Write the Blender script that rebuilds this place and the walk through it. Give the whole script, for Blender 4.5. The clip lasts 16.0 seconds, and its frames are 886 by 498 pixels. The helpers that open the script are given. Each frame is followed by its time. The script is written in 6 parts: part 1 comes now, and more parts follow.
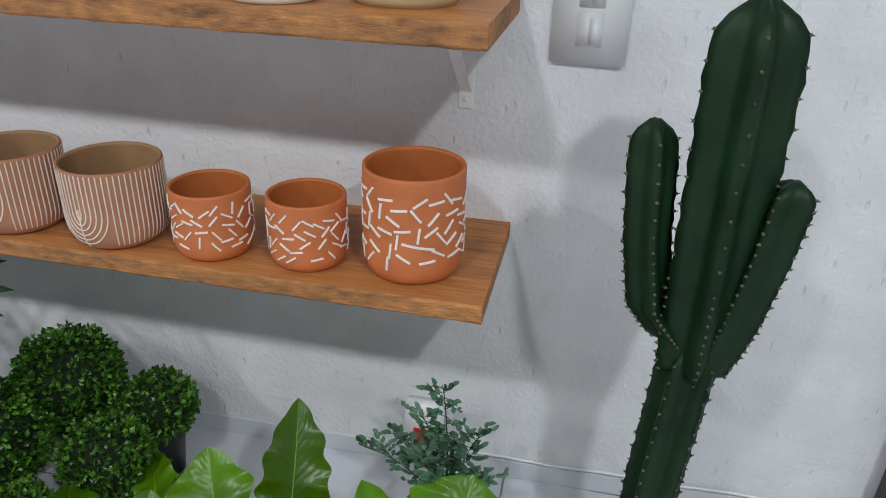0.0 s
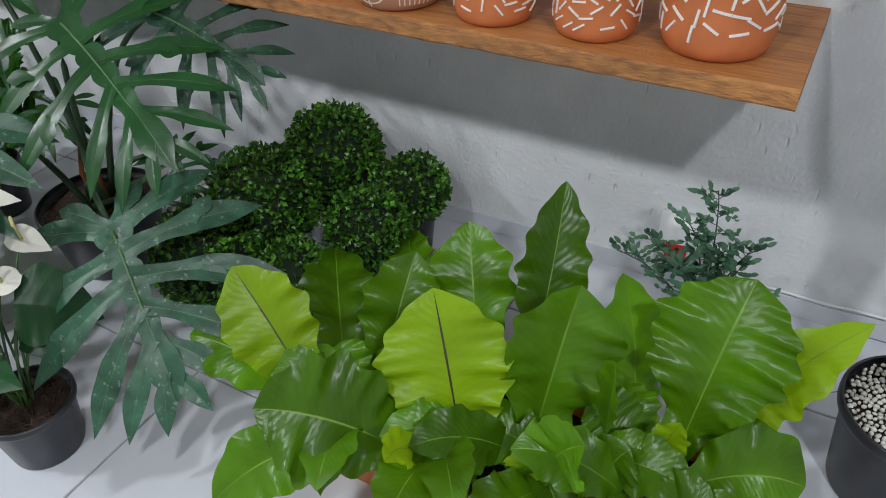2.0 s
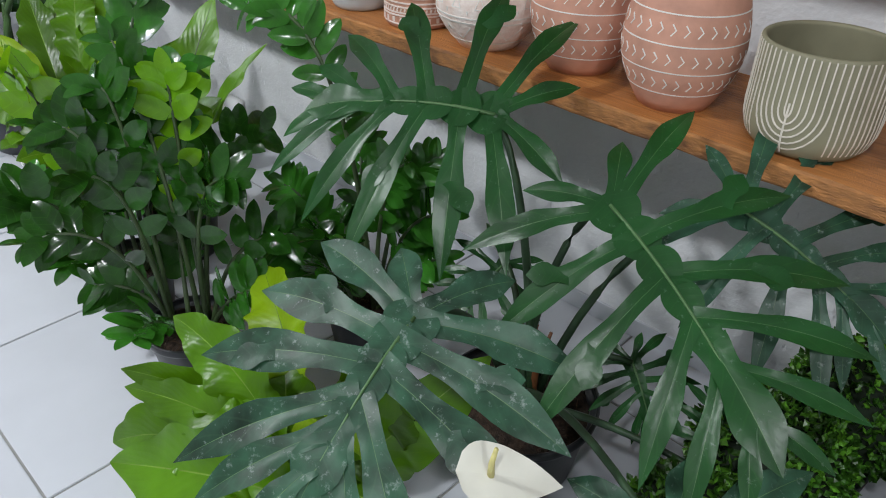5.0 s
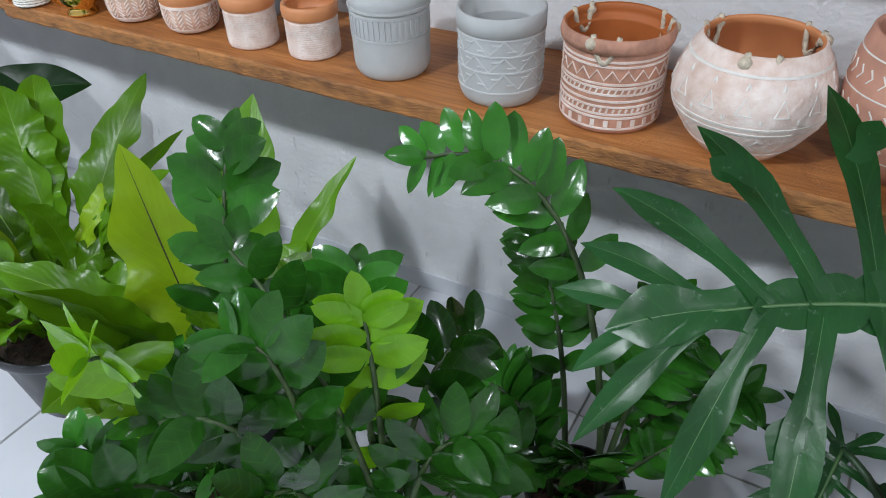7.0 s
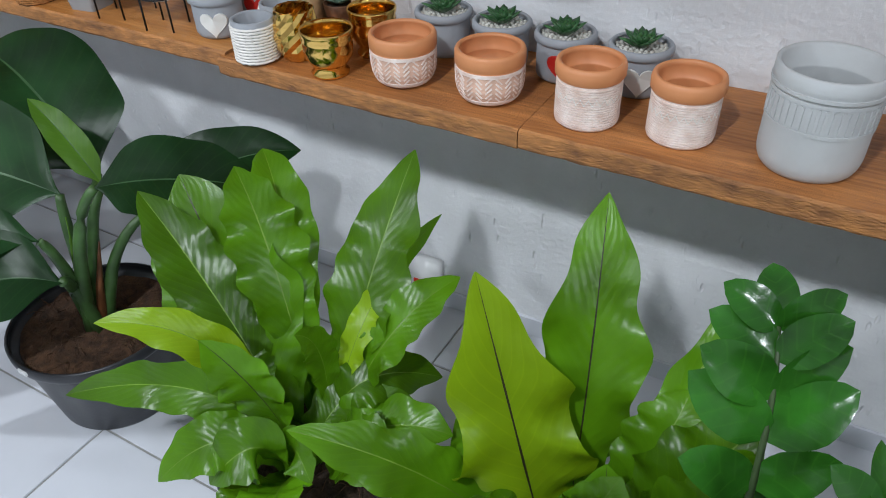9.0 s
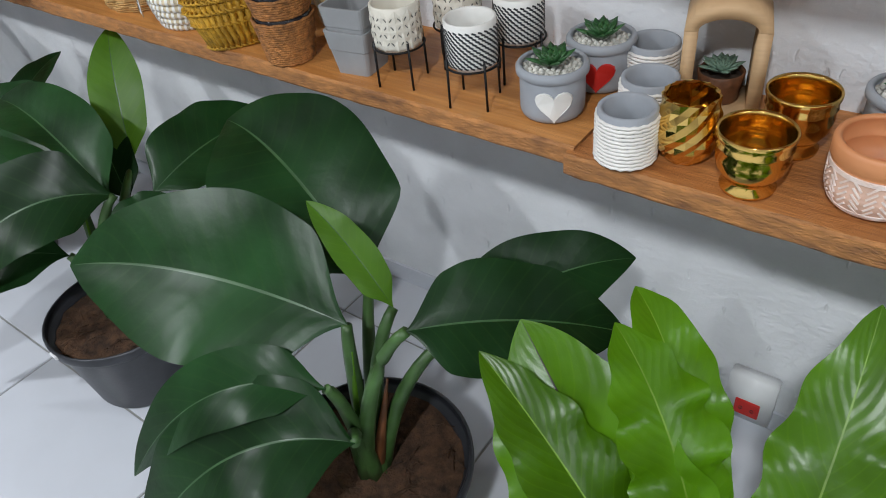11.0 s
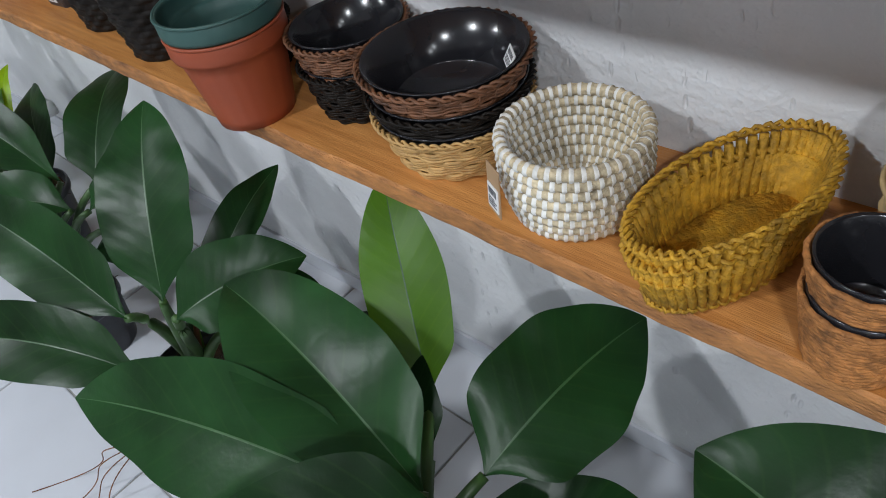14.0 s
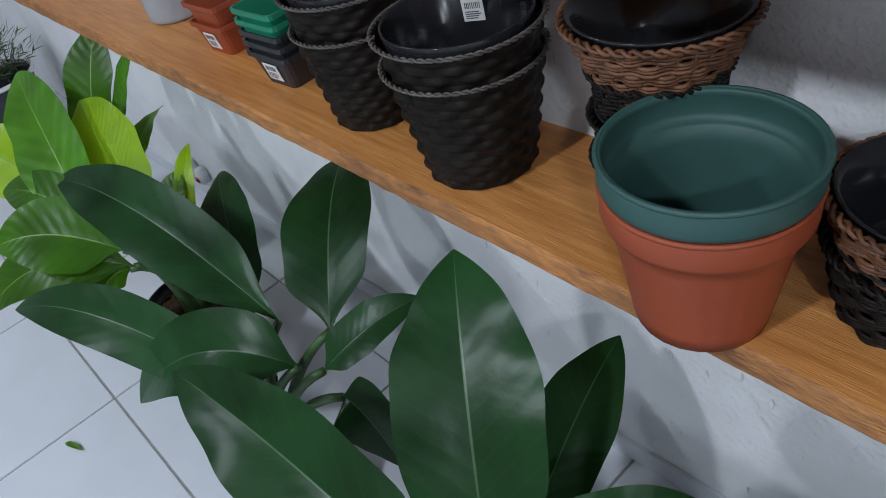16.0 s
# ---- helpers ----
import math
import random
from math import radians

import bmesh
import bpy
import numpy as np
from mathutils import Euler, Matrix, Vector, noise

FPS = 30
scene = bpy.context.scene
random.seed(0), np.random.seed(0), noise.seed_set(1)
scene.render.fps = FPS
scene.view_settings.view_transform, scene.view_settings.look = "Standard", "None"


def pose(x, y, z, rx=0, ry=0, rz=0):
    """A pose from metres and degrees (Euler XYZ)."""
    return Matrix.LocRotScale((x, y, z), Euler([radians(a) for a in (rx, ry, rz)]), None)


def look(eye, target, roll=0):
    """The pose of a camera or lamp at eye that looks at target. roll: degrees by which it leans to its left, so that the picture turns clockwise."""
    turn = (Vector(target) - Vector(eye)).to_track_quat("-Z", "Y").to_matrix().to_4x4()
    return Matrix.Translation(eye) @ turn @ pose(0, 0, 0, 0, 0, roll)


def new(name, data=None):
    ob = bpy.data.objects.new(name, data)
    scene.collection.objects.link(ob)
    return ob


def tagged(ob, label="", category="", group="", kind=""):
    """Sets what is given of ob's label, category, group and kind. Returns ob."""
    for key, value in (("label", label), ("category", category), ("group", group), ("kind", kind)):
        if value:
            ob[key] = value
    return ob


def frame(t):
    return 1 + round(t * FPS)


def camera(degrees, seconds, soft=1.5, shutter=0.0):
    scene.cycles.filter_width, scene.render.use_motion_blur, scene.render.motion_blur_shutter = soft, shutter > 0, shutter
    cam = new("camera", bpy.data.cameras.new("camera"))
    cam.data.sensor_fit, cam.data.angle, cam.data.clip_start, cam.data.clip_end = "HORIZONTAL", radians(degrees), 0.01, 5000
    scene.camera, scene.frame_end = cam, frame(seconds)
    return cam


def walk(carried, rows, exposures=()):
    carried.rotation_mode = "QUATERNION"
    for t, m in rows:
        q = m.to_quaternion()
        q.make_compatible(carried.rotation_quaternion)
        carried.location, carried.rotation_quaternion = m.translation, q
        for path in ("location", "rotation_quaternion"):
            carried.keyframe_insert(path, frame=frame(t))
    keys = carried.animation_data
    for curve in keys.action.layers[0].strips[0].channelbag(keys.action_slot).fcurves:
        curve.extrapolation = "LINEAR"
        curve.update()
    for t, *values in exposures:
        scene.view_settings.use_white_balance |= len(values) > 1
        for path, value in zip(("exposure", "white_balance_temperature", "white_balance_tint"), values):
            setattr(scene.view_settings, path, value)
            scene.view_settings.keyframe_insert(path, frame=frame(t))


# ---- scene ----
cam = camera(62.2, 16.0, soft=1.0)
PATH = [
    (0, (0.1391, -1.3688, 1.3176), (-0.294, 0.7588, 0.205), 2),
    (0.5, (0.1464, -1.3701, 1.3005), (-0.4233, 0.7052, 0.1513), 1.6),
    (1, (0.1354, -1.3823, 1.2786), (-0.5112, 0.6515, 0.0952), 1.6),
    (1.5, (0.0793, -1.3957, 1.2188), (-0.7235, 0.4587, -0.1488), 0.6),
    (2, (0.0268, -1.4115, 1.17), (-0.9333, 0.2379, -0.3514), -2.3),
    (2.5, (-0.0293, -1.4103, 1.1688), (-1.0834, 0.1659, -0.3672), -1.9),
    (3, (-0.1915, -1.4018, 1.1614), (-1.3274, 0.133, -0.3575), -1.6),
    (3.5, (-0.3514, -1.4164, 1.1822), (-1.5238, 0.0988, -0.3294), 0.8),
    (4, (-0.4868, -1.4018, 1.1602), (-1.7287, 0.1074, -0.3013), 3.1),
    (4.5, (-0.6869, -1.3444, 1.1627), (-2.0423, 0.1122, -0.2501), 1.1),
    (5, (-0.8735, -1.3469, 1.1505), (-2.2814, 0.1171, -0.2013), 1.1),
    (5.2, (-0.9662, -1.3615, 1.148), (-2.3827, 0.1098, -0.1867), 1.1),
    (7.3, (-1.8276, -1.2493, 1.2249), (-2.7975, 0.405, -0.2843), -2.1),
    (7.5, (-1.9069, -1.2676, 1.2237), (-2.8768, 0.3843, -0.2867), -2),
    (8, (-2.0886, -1.3042, 1.2346), (-3.0732, 0.3453, -0.2708), -2),
    (8.5, (-2.2228, -1.2859, 1.2212), (-3.2062, 0.3623, -0.2855), -1.7),
    (9, (-2.3936, -1.231, 1.209), (-3.3843, 0.4258, -0.2843), -1.9),
    (9.5, (-2.5632, -1.2151, 1.2005), (-3.5526, 0.4368, -0.2989), -1.8),
    (10, (-2.8292, -1.2261, 1.2237), (-3.7686, 0.4185, -0.3148), -2.3),
    (10.2, (-2.8646, -1.2005, 1.2029), (-3.9003, 0.4099, -0.3099), -3.8),
    (12.3, (-3.3391, -0.9492, 1.2712), (-4.6214, 0.2574, -0.4172), -11.8),
    (12.5, (-3.4172, -0.9309, 1.2737), (-4.7116, 0.2647, -0.4136), -12.2),
    (13, (-3.577, -0.9223, 1.2895), (-4.8812, 0.2843, -0.3831), -11.5),
    (13.5, (-3.7198, -0.8625, 1.2651), (-5.0447, 0.3416, -0.3928), -11.9),
    (14, (-3.8759, -0.7857, 1.2542), (-5.268, 0.3611, -0.388), -13.2),
    (14.5, (-4.0016, -0.7649, 1.2432), (-5.4705, 0.2977, -0.3892), -13.6),
    (15, (-4.1785, -0.7771, 1.2444), (-5.6669, 0.2867, -0.3697), -13.3),
    (15.5, (-4.3627, -0.8064, 1.2542), (-5.8828, 0.2464, -0.3367), -14.2),
    (16, (-4.5665, -0.7552, 1.2212), (-6.111, 0.3062, -0.3404), -14.3),
]
walk(cam, [(t, look(eye, target, roll)) for t, eye, target, roll in PATH], exposures=[(0, 0.0, 6500, 10), (5.2, 0.0, 6500, 10), (7.3, 0.1, 6200, 10), (10.2, 0.0, 6300, 10), (12.3, 0.0, 6500, 10), (13.5, 0.0, 6400, 10), (14.5, 0.0, 6200, 10), (16.0, -0.12, 5950, 9)])

# ---- light ----
world = bpy.data.worlds.new("world")
scene.world = world
world.use_nodes = True
world.node_tree.nodes["Background"].inputs[0].default_value = (0.75, 0.82, 0.9, 1)
world.node_tree.nodes["Background"].inputs[1].default_value = 0.004
scene.view_settings.exposure = 0.0


def panel_light(x, y, z, watts, sx, sy):
    data = bpy.data.lights.new("ceiling_lamp_light", "AREA")
    data.shape, data.size, data.size_y, data.energy = "RECTANGLE", sx, sy, watts
    data.color = (0.93, 0.97, 1.0)
    ob = new("ceiling_lamp_light", data)
    ob.location = (x, y, z)
    return ob


LAMPS = [(1.15, -2.3, 2.7, 44), (-0.55, -2.3, 2.7, 26), (-2.8, -2.25, 2.7, 50), (-5.0, -2.25, 2.7, 46), (-7.2, -2.25, 2.7, 36)]
for lx, ly, lz, lw in LAMPS:
    panel_light(lx, ly, lz, lw, 0.14, 0.2)

# ---- materials ----


def material(name, color, rough=0.6, metal=0.0, var=0.12, scale=20.0, bump=0.0, bscale=120.0, spec=0.5, dark=None, sheen=0.0, coords="Object", stretch=(1, 1, 1), coat=0.0, random=0.0):
    """Base colour with broad and fine variation, and fine relief."""
    m = bpy.data.materials.new(name)
    m.use_nodes = True
    nt = m.node_tree
    b = nt.nodes["Principled BSDF"]
    tc = nt.nodes.new("ShaderNodeTexCoord")
    mp = nt.nodes.new("ShaderNodeMapping")
    mp.inputs["Scale"].default_value = stretch
    nt.links.new(tc.outputs[coords], mp.inputs[0])
    n1, n2 = nt.nodes.new("ShaderNodeTexNoise"), nt.nodes.new("ShaderNodeTexNoise")
    n1.inputs["Scale"].default_value, n1.inputs["Detail"].default_value = scale, 5
    n2.inputs["Scale"].default_value, n2.inputs["Detail"].default_value = scale * 0.17, 3
    for n in (n1, n2):
        nt.links.new(mp.outputs[0], n.inputs["Vector"])
    mixn = nt.nodes.new("ShaderNodeMath")
    mixn.operation = "MULTIPLY_ADD"
    nt.links.new(n1.outputs[0], mixn.inputs[0])
    mixn.inputs[1].default_value = 0.55
    half = nt.nodes.new("ShaderNodeMath")
    half.operation = "MULTIPLY"
    nt.links.new(n2.outputs[0], half.inputs[0])
    half.inputs[1].default_value = 0.45
    nt.links.new(half.outputs[0], mixn.inputs[2])
    ramp = nt.nodes.new("ShaderNodeValToRGB")
    d = dark or [c * (1 - var * 2) for c in color]
    hi = [min(1, c * (1 + var)) for c in color]
    ramp.color_ramp.elements[0].position, ramp.color_ramp.elements[1].position = 0.33, 0.67
    ramp.color_ramp.elements[0].color, ramp.color_ramp.elements[1].color = (*d, 1), (*hi, 1)
    nt.links.new(mixn.outputs[0], ramp.inputs[0])
    out = ramp.outputs[0]
    if random:
        oi = nt.nodes.new("ShaderNodeObjectInfo")
        mr = nt.nodes.new("ShaderNodeMapRange")
        mr.inputs["To Min"].default_value, mr.inputs["To Max"].default_value = 1 - random, 1 + random
        nt.links.new(oi.outputs["Random"], mr.inputs[0])
        hs = nt.nodes.new("ShaderNodeHueSaturation")
        nt.links.new(mr.outputs[0], hs.inputs["Value"])
        nt.links.new(out, hs.inputs["Color"])
        out = hs.outputs[0]
    nt.links.new(out, b.inputs["Base Color"])
    b.inputs["Roughness"].default_value, b.inputs["Metallic"].default_value = rough, metal
    b.inputs["Specular IOR Level"].default_value = spec
    b.inputs["Coat Weight"].default_value = coat
    if bump:
        bn = nt.nodes.new("ShaderNodeTexNoise")
        bn.inputs["Scale"].default_value, bn.inputs["Detail"].default_value = bscale, 4
        nt.links.new(mp.outputs[0], bn.inputs["Vector"])
        bp = nt.nodes.new("ShaderNodeBump")
        bp.inputs["Strength"].default_value, bp.inputs["Distance"].default_value = bump, 0.004
        nt.links.new(bn.outputs[0], bp.inputs["Height"])
        nt.links.new(bp.outputs[0], b.inputs["Normal"])
    return m


def plaster_material():
    """Rough white scraped plaster: fine grit with vertical drag pits."""
    m = material("white_plaster", (0.74, 0.75, 0.77), 0.7, var=0.06, scale=9, bump=0.0)
    nt = m.node_tree
    b = nt.nodes["Principled BSDF"]
    tc = nt.nodes.new("ShaderNodeTexCoord")
    mp = nt.nodes.new("ShaderNodeMapping")
    mp.inputs["Scale"].default_value = (1, 1, 0.32)
    nt.links.new(tc.outputs["Object"], mp.inputs[0])
    pits = nt.nodes.new("ShaderNodeTexVoronoi")
    pits.inputs["Scale"].default_value = 55
    grit = nt.nodes.new("ShaderNodeTexNoise")
    grit.inputs["Scale"].default_value, grit.inputs["Detail"].default_value = 85, 7
    big = nt.nodes.new("ShaderNodeTexNoise")
    big.inputs["Scale"].default_value, big.inputs["Detail"].default_value = 26, 4
    nt.links.new(mp.outputs[0], pits.inputs["Vector"])
    nt.links.new(tc.outputs["Object"], grit.inputs["Vector"])
    nt.links.new(mp.outputs[0], big.inputs["Vector"])
    r = nt.nodes.new("ShaderNodeMapRange")
    r.inputs["From Min"].default_value, r.inputs["From Max"].default_value = 0.02, 0.22
    nt.links.new(pits.outputs["Distance"], r.inputs[0])
    gate = nt.nodes.new("ShaderNodeMapRange")
    gate.inputs["From Min"].default_value, gate.inputs["From Max"].default_value = 0.5, 0.62
    nt.links.new(big.outputs[0], gate.inputs[0])
    mx = nt.nodes.new("ShaderNodeMath")
    mx.operation = "MAXIMUM"
    nt.links.new(r.outputs[0], mx.inputs[0])
    inv = nt.nodes.new("ShaderNodeMath")
    inv.operation = "SUBTRACT"
    inv.inputs[0].default_value = 1.0
    nt.links.new(gate.outputs[0], inv.inputs[1])
    nt.links.new(inv.outputs[0], mx.inputs[1])
    add = nt.nodes.new("ShaderNodeMath")
    add.operation = "MULTIPLY_ADD"
    nt.links.new(grit.outputs[0], add.inputs[0])
    add.inputs[1].default_value = 0.9
    nt.links.new(mx.outputs[0], add.inputs[2])
    bp = nt.nodes.new("ShaderNodeBump")
    bp.inputs["Strength"].default_value, bp.inputs["Distance"].default_value = 0.72, 0.0055
    nt.links.new(add.outputs[0], bp.inputs["Height"])
    nt.links.new(bp.outputs[0], b.inputs["Normal"])
    return m


PLASTER = plaster_material()
TILE = material("glazed_floor_tile", (0.60, 0.62, 0.67), 0.22, var=0.03, scale=6, random=0.02)
GROUT = material("grey_grout", (0.30, 0.30, 0.29), 0.9, var=0.15, scale=40)
CEIL = material("ceiling_paint", (0.62, 0.62, 0.62), 0.8, var=0.03)
WOOD = material("oiled_pine", (0.55, 0.235, 0.072), 0.46, var=0.2, scale=13, bump=0.6, bscale=60, stretch=(1, 18, 18), dark=(0.31, 0.105, 0.024))
WOOD2 = material("varnished_pine", (0.57, 0.262, 0.078), 0.38, var=0.14, scale=12, bump=0.3, bscale=60, stretch=(1, 15, 15), dark=(0.40, 0.15, 0.034))
EDGEWOOD = material("sawn_wood_edge", (0.46, 0.20, 0.06), 0.7, var=0.25, scale=40, bump=0.8, bscale=150, stretch=(1, 3, 3), dark=(0.16, 0.07, 0.03))
WHITEPAINT = material("white_enamel", (0.75, 0.75, 0.74), 0.4, var=0.03)
PLASTIC_W = material("white_plastic", (0.74, 0.75, 0.76), 0.3, var=0.02)
BLACKPLASTIC = material("black_plastic", (0.028, 0.030, 0.036), 0.38, var=0.2, scale=30, bump=0.05)
BLACKGLOSS = material("glossy_black_plastic", (0.016, 0.016, 0.019), 0.18, var=0.15)
SOIL = material("potting_soil", (0.045, 0.027, 0.017), 0.95, var=0.45, scale=90, bump=1.0, bscale=220)
COIR = material("coconut_fibre", (0.085, 0.042, 0.021), 0.95, var=0.4, scale=60, bump=1.0, bscale=180)
GRAVEL = material("white_gravel", (0.70, 0.68, 0.62), 0.8, var=0.2, scale=70, bump=1.0, bscale=120, random=0.12)
TERRA = material("terracotta", (0.55, 0.16, 0.05), 0.62, var=0.10, scale=26, bump=0.12)
TERRA_IN = material("terracotta_inside", (0.52, 0.15, 0.035), 0.6, var=0.15, scale=10)
SALMON = material("washed_salmon_clay", (0.60, 0.31, 0.22), 0.7, var=0.12, scale=34, bump=0.2)
ORANGECLAY = material("orange_clay", (0.70, 0.29, 0.12), 0.5, var=0.08, scale=18)
WASHWHITE = material("whitewashed_clay", (0.80, 0.73, 0.69), 0.8, var=0.16, scale=60, bump=0.5, bscale=200, dark=(0.68, 0.50, 0.42))
BEIGECLAY = material("beige_brown_clay", (0.41, 0.185, 0.100), 0.7, var=0.12, scale=22, bump=0.15)
TANIN = material("tan_clay_inside", (0.42, 0.22, 0.09), 0.7, var=0.25, scale=9, dark=(0.2, 0.13, 0.07))
OLIVE = material("olive_clay", (0.27, 0.255, 0.165), 0.7, var=0.1, scale=22)
CREAMLINE = material("cream_relief", (0.74, 0.68, 0.6), 0.75, var=0.08, scale=80)
WHITELINE = material("white_relief", (0.80, 0.77, 0.73), 0.75, var=0.06, scale=80)
GREYCER = material("pale_grey_cement", (0.50, 0.515, 0.52), 0.7, var=0.07, scale=20, bump=0.1)
BLUEGREY = material("blue_grey_cement", (0.34, 0.36, 0.39), 0.75, var=0.08, scale=24, bump=0.12)
LATTICE = material("grey_lattice_line", (0.14, 0.135, 0.12), 0.7, var=0.1)
GREYPOT = material("grey_cement_pot", (0.30, 0.305, 0.31), 0.7, var=0.08, scale=24, bump=0.12)
PALEGREY = material("light_grey_relief", (0.60, 0.615, 0.62), 0.7, var=0.06, scale=40)
WASHEDTERRA = material("whitewashed_terracotta", (0.56, 0.29, 0.20), 0.75, var=0.2, scale=70, bump=0.4, bscale=160)
BEIGE = material("beige_glaze", (0.60, 0.50, 0.30), 0.35, var=0.06)
GOLD = material("mirror_gold", (0.85, 0.56, 0.16), 0.14, 1.0, var=0.06, scale=10)
RED = material("red_paint", (0.55, 0.02, 0.015), 0.4, var=0.06)
PINK = material("pink_paint", (0.75, 0.25, 0.32), 0.4, var=0.05)
BLACKLINE = material("black_ink_relief", (0.02, 0.022, 0.026), 0.6, var=0.1)
CREAM = material("cream_ceramic", (0.74, 0.70, 0.60), 0.45, var=0.05)
WHITECER = material("white_ceramic", (0.78, 0.77, 0.73), 0.4, var=0.04)
IRON = material("black_iron_wire", (0.015, 0.015, 0.016), 0.45, 0.6, var=0.1)
PLY = material("light_plywood", (0.55, 0.36, 0.19), 0.6, var=0.1, scale=20, stretch=(1, 1, 8))
STRAW = material("seagrass_straw", (0.60, 0.50, 0.33), 0.8, var=0.3, scale=120, bump=0.8, bscale=260)
STRAPW = material("white_palm_strap", (0.80, 0.79, 0.75), 0.7, var=0.14, scale=90, bump=0.4, bscale=200)
MUSTARD = material("mustard_paper_rope", (0.56, 0.30, 0.018), 0.65, var=0.3, scale=110, bump=0.9, bscale=240)
BROWNROPE = material("brown_cord", (0.42, 0.17, 0.045), 0.75, var=0.35, scale=130, bump=0.9, bscale=260)
WICKER_B = material("brown_wicker", (0.16, 0.065, 0.028), 0.55, var=0.35, scale=70, bump=0.3)
WICKER_D = material("black_brown_wicker", (0.013, 0.010, 0.008), 0.48, spec=0.16, var=0.4, scale=60, bump=0.3)
GREYWICKER = material("grey_brown_wicker", (0.11, 0.095, 0.085), 0.4, var=0.3, scale=70, bump=0.3)
WICKER_L = material("honey_wicker", (0.52, 0.31, 0.11), 0.55, var=0.2, scale=60, bump=0.3)
BAMBOO = material("bamboo_strip", (0.52, 0.38, 0.19), 0.6, var=0.22, scale=40, bump=0.3)
GREENPL = material("dark_green_plastic", (0.036, 0.092, 0.082), 0.55, var=0.08)
GREENBR = material("bright_green_plastic", (0.02, 0.22, 0.12), 0.4, var=0.08)
TERRAPL = material("terracotta_plastic", (0.31, 0.06, 0.02), 0.5, var=0.08, scale=14)
CARD = material("kraft_card", (0.42, 0.27, 0.15), 0.8, var=0.08)
PAPER = material("white_label_paper", (0.8, 0.8, 0.8), 0.6, var=0.02)
INK = material("grey_print", (0.12, 0.12, 0.13), 0.7, var=0.05)
ROPE = material("cotton_rope", (0.68, 0.60, 0.47), 0.85, var=0.15, scale=150, bump=0.8, bscale=300)
DARKFRAME = material("dark_stained_frame", (0.03, 0.022, 0.018), 0.5, var=0.2)


# ---- builders ----


def part(name, bm, mat, parent, label="", smooth=True):
    me = bpy.data.meshes.new(name)
    bmesh.ops.recalc_face_normals(bm, faces=bm.faces[:])
    for f in bm.faces:
        f.smooth = smooth
    bm.to_mesh(me)
    bm.free()
    for mm in mat if isinstance(mat, (list, tuple)) else [mat]:
        me.materials.append(mm)
    ob = new(name, me)
    ob.parent = parent
    if label:
        tagged(ob, label)
    return ob


def leafpart(name, bm, mats, parent, label=""):
    """As part(), but for open blades, whose faces already agree."""
    me = bpy.data.meshes.new(name)
    for f in bm.faces:
        f.smooth = True
    bm.to_mesh(me)
    bm.free()
    for mm in mats:
        me.materials.append(mm)
    ob = new(name, me)
    ob.parent = parent
    if label:
        tagged(ob, label)
    return ob


S, Z0 = 1.22, 0.29  # the shelf goods are drawn in a smaller measure: metres a unit, and the floor in it


def thing(name, loc, label, category, group="", rz=0.0, true=False):
    e = new(name)
    if true:
        e.matrix_basis = pose(*loc, 0, 0, rz)
    else:
        e.matrix_basis = pose(loc[0] * S, loc[1] * S, (loc[2] - Z0) * S, 0, 0, rz) @ Matrix.Scale(S, 4)
    e.empty_display_size = 0.05
    return tagged(e, label, category, group)


def box(bm, x0, x1, y0, y1, z0, z1, bevel=0.0):
    r = bmesh.ops.create_cube(bm, size=1, matrix=Matrix.Translation(((x0 + x1) / 2, (y0 + y1) / 2, (z0 + z1) / 2)) @ Matrix.Diagonal((x1 - x0, y1 - y0, z1 - z0, 1)))
    if bevel:
        es = list({e for v in r["verts"] for e in v.link_edges})
        bmesh.ops.bevel(bm, geom=es, offset=bevel, segments=2, affect="EDGES")
    return r["verts"]


def lathe(bm, prof, n=48, ripple=None):
    """Turn (radius, z) points round the z axis. ripple(angle, i) scales the radius."""
    rings = []
    for i, (r, z) in enumerate(prof):
        if r < 1e-5:
            rings.append([bm.verts.new((0, 0, z))])
        else:
            ring = []
            for k in range(n):
                a = 2 * math.pi * k / n
                q = r * (ripple(a, i) if ripple else 1)
                ring.append(bm.verts.new((q * math.cos(a), q * math.sin(a), z)))
            rings.append(ring)
    faces = []
    for a, b in zip(rings, rings[1:]):
        for k in range(n):
            j = (k + 1) % n
            if len(a) == 1 and len(b) == 1:
                continue
            if len(a) == 1:
                faces.append(bm.faces.new((a[0], b[j], b[k])))
            elif len(b) == 1:
                faces.append(bm.faces.new((a[k], a[j], b[0])))
            else:
                faces.append(bm.faces.new((a[k], a[j], b[j], b[k])))
    return faces


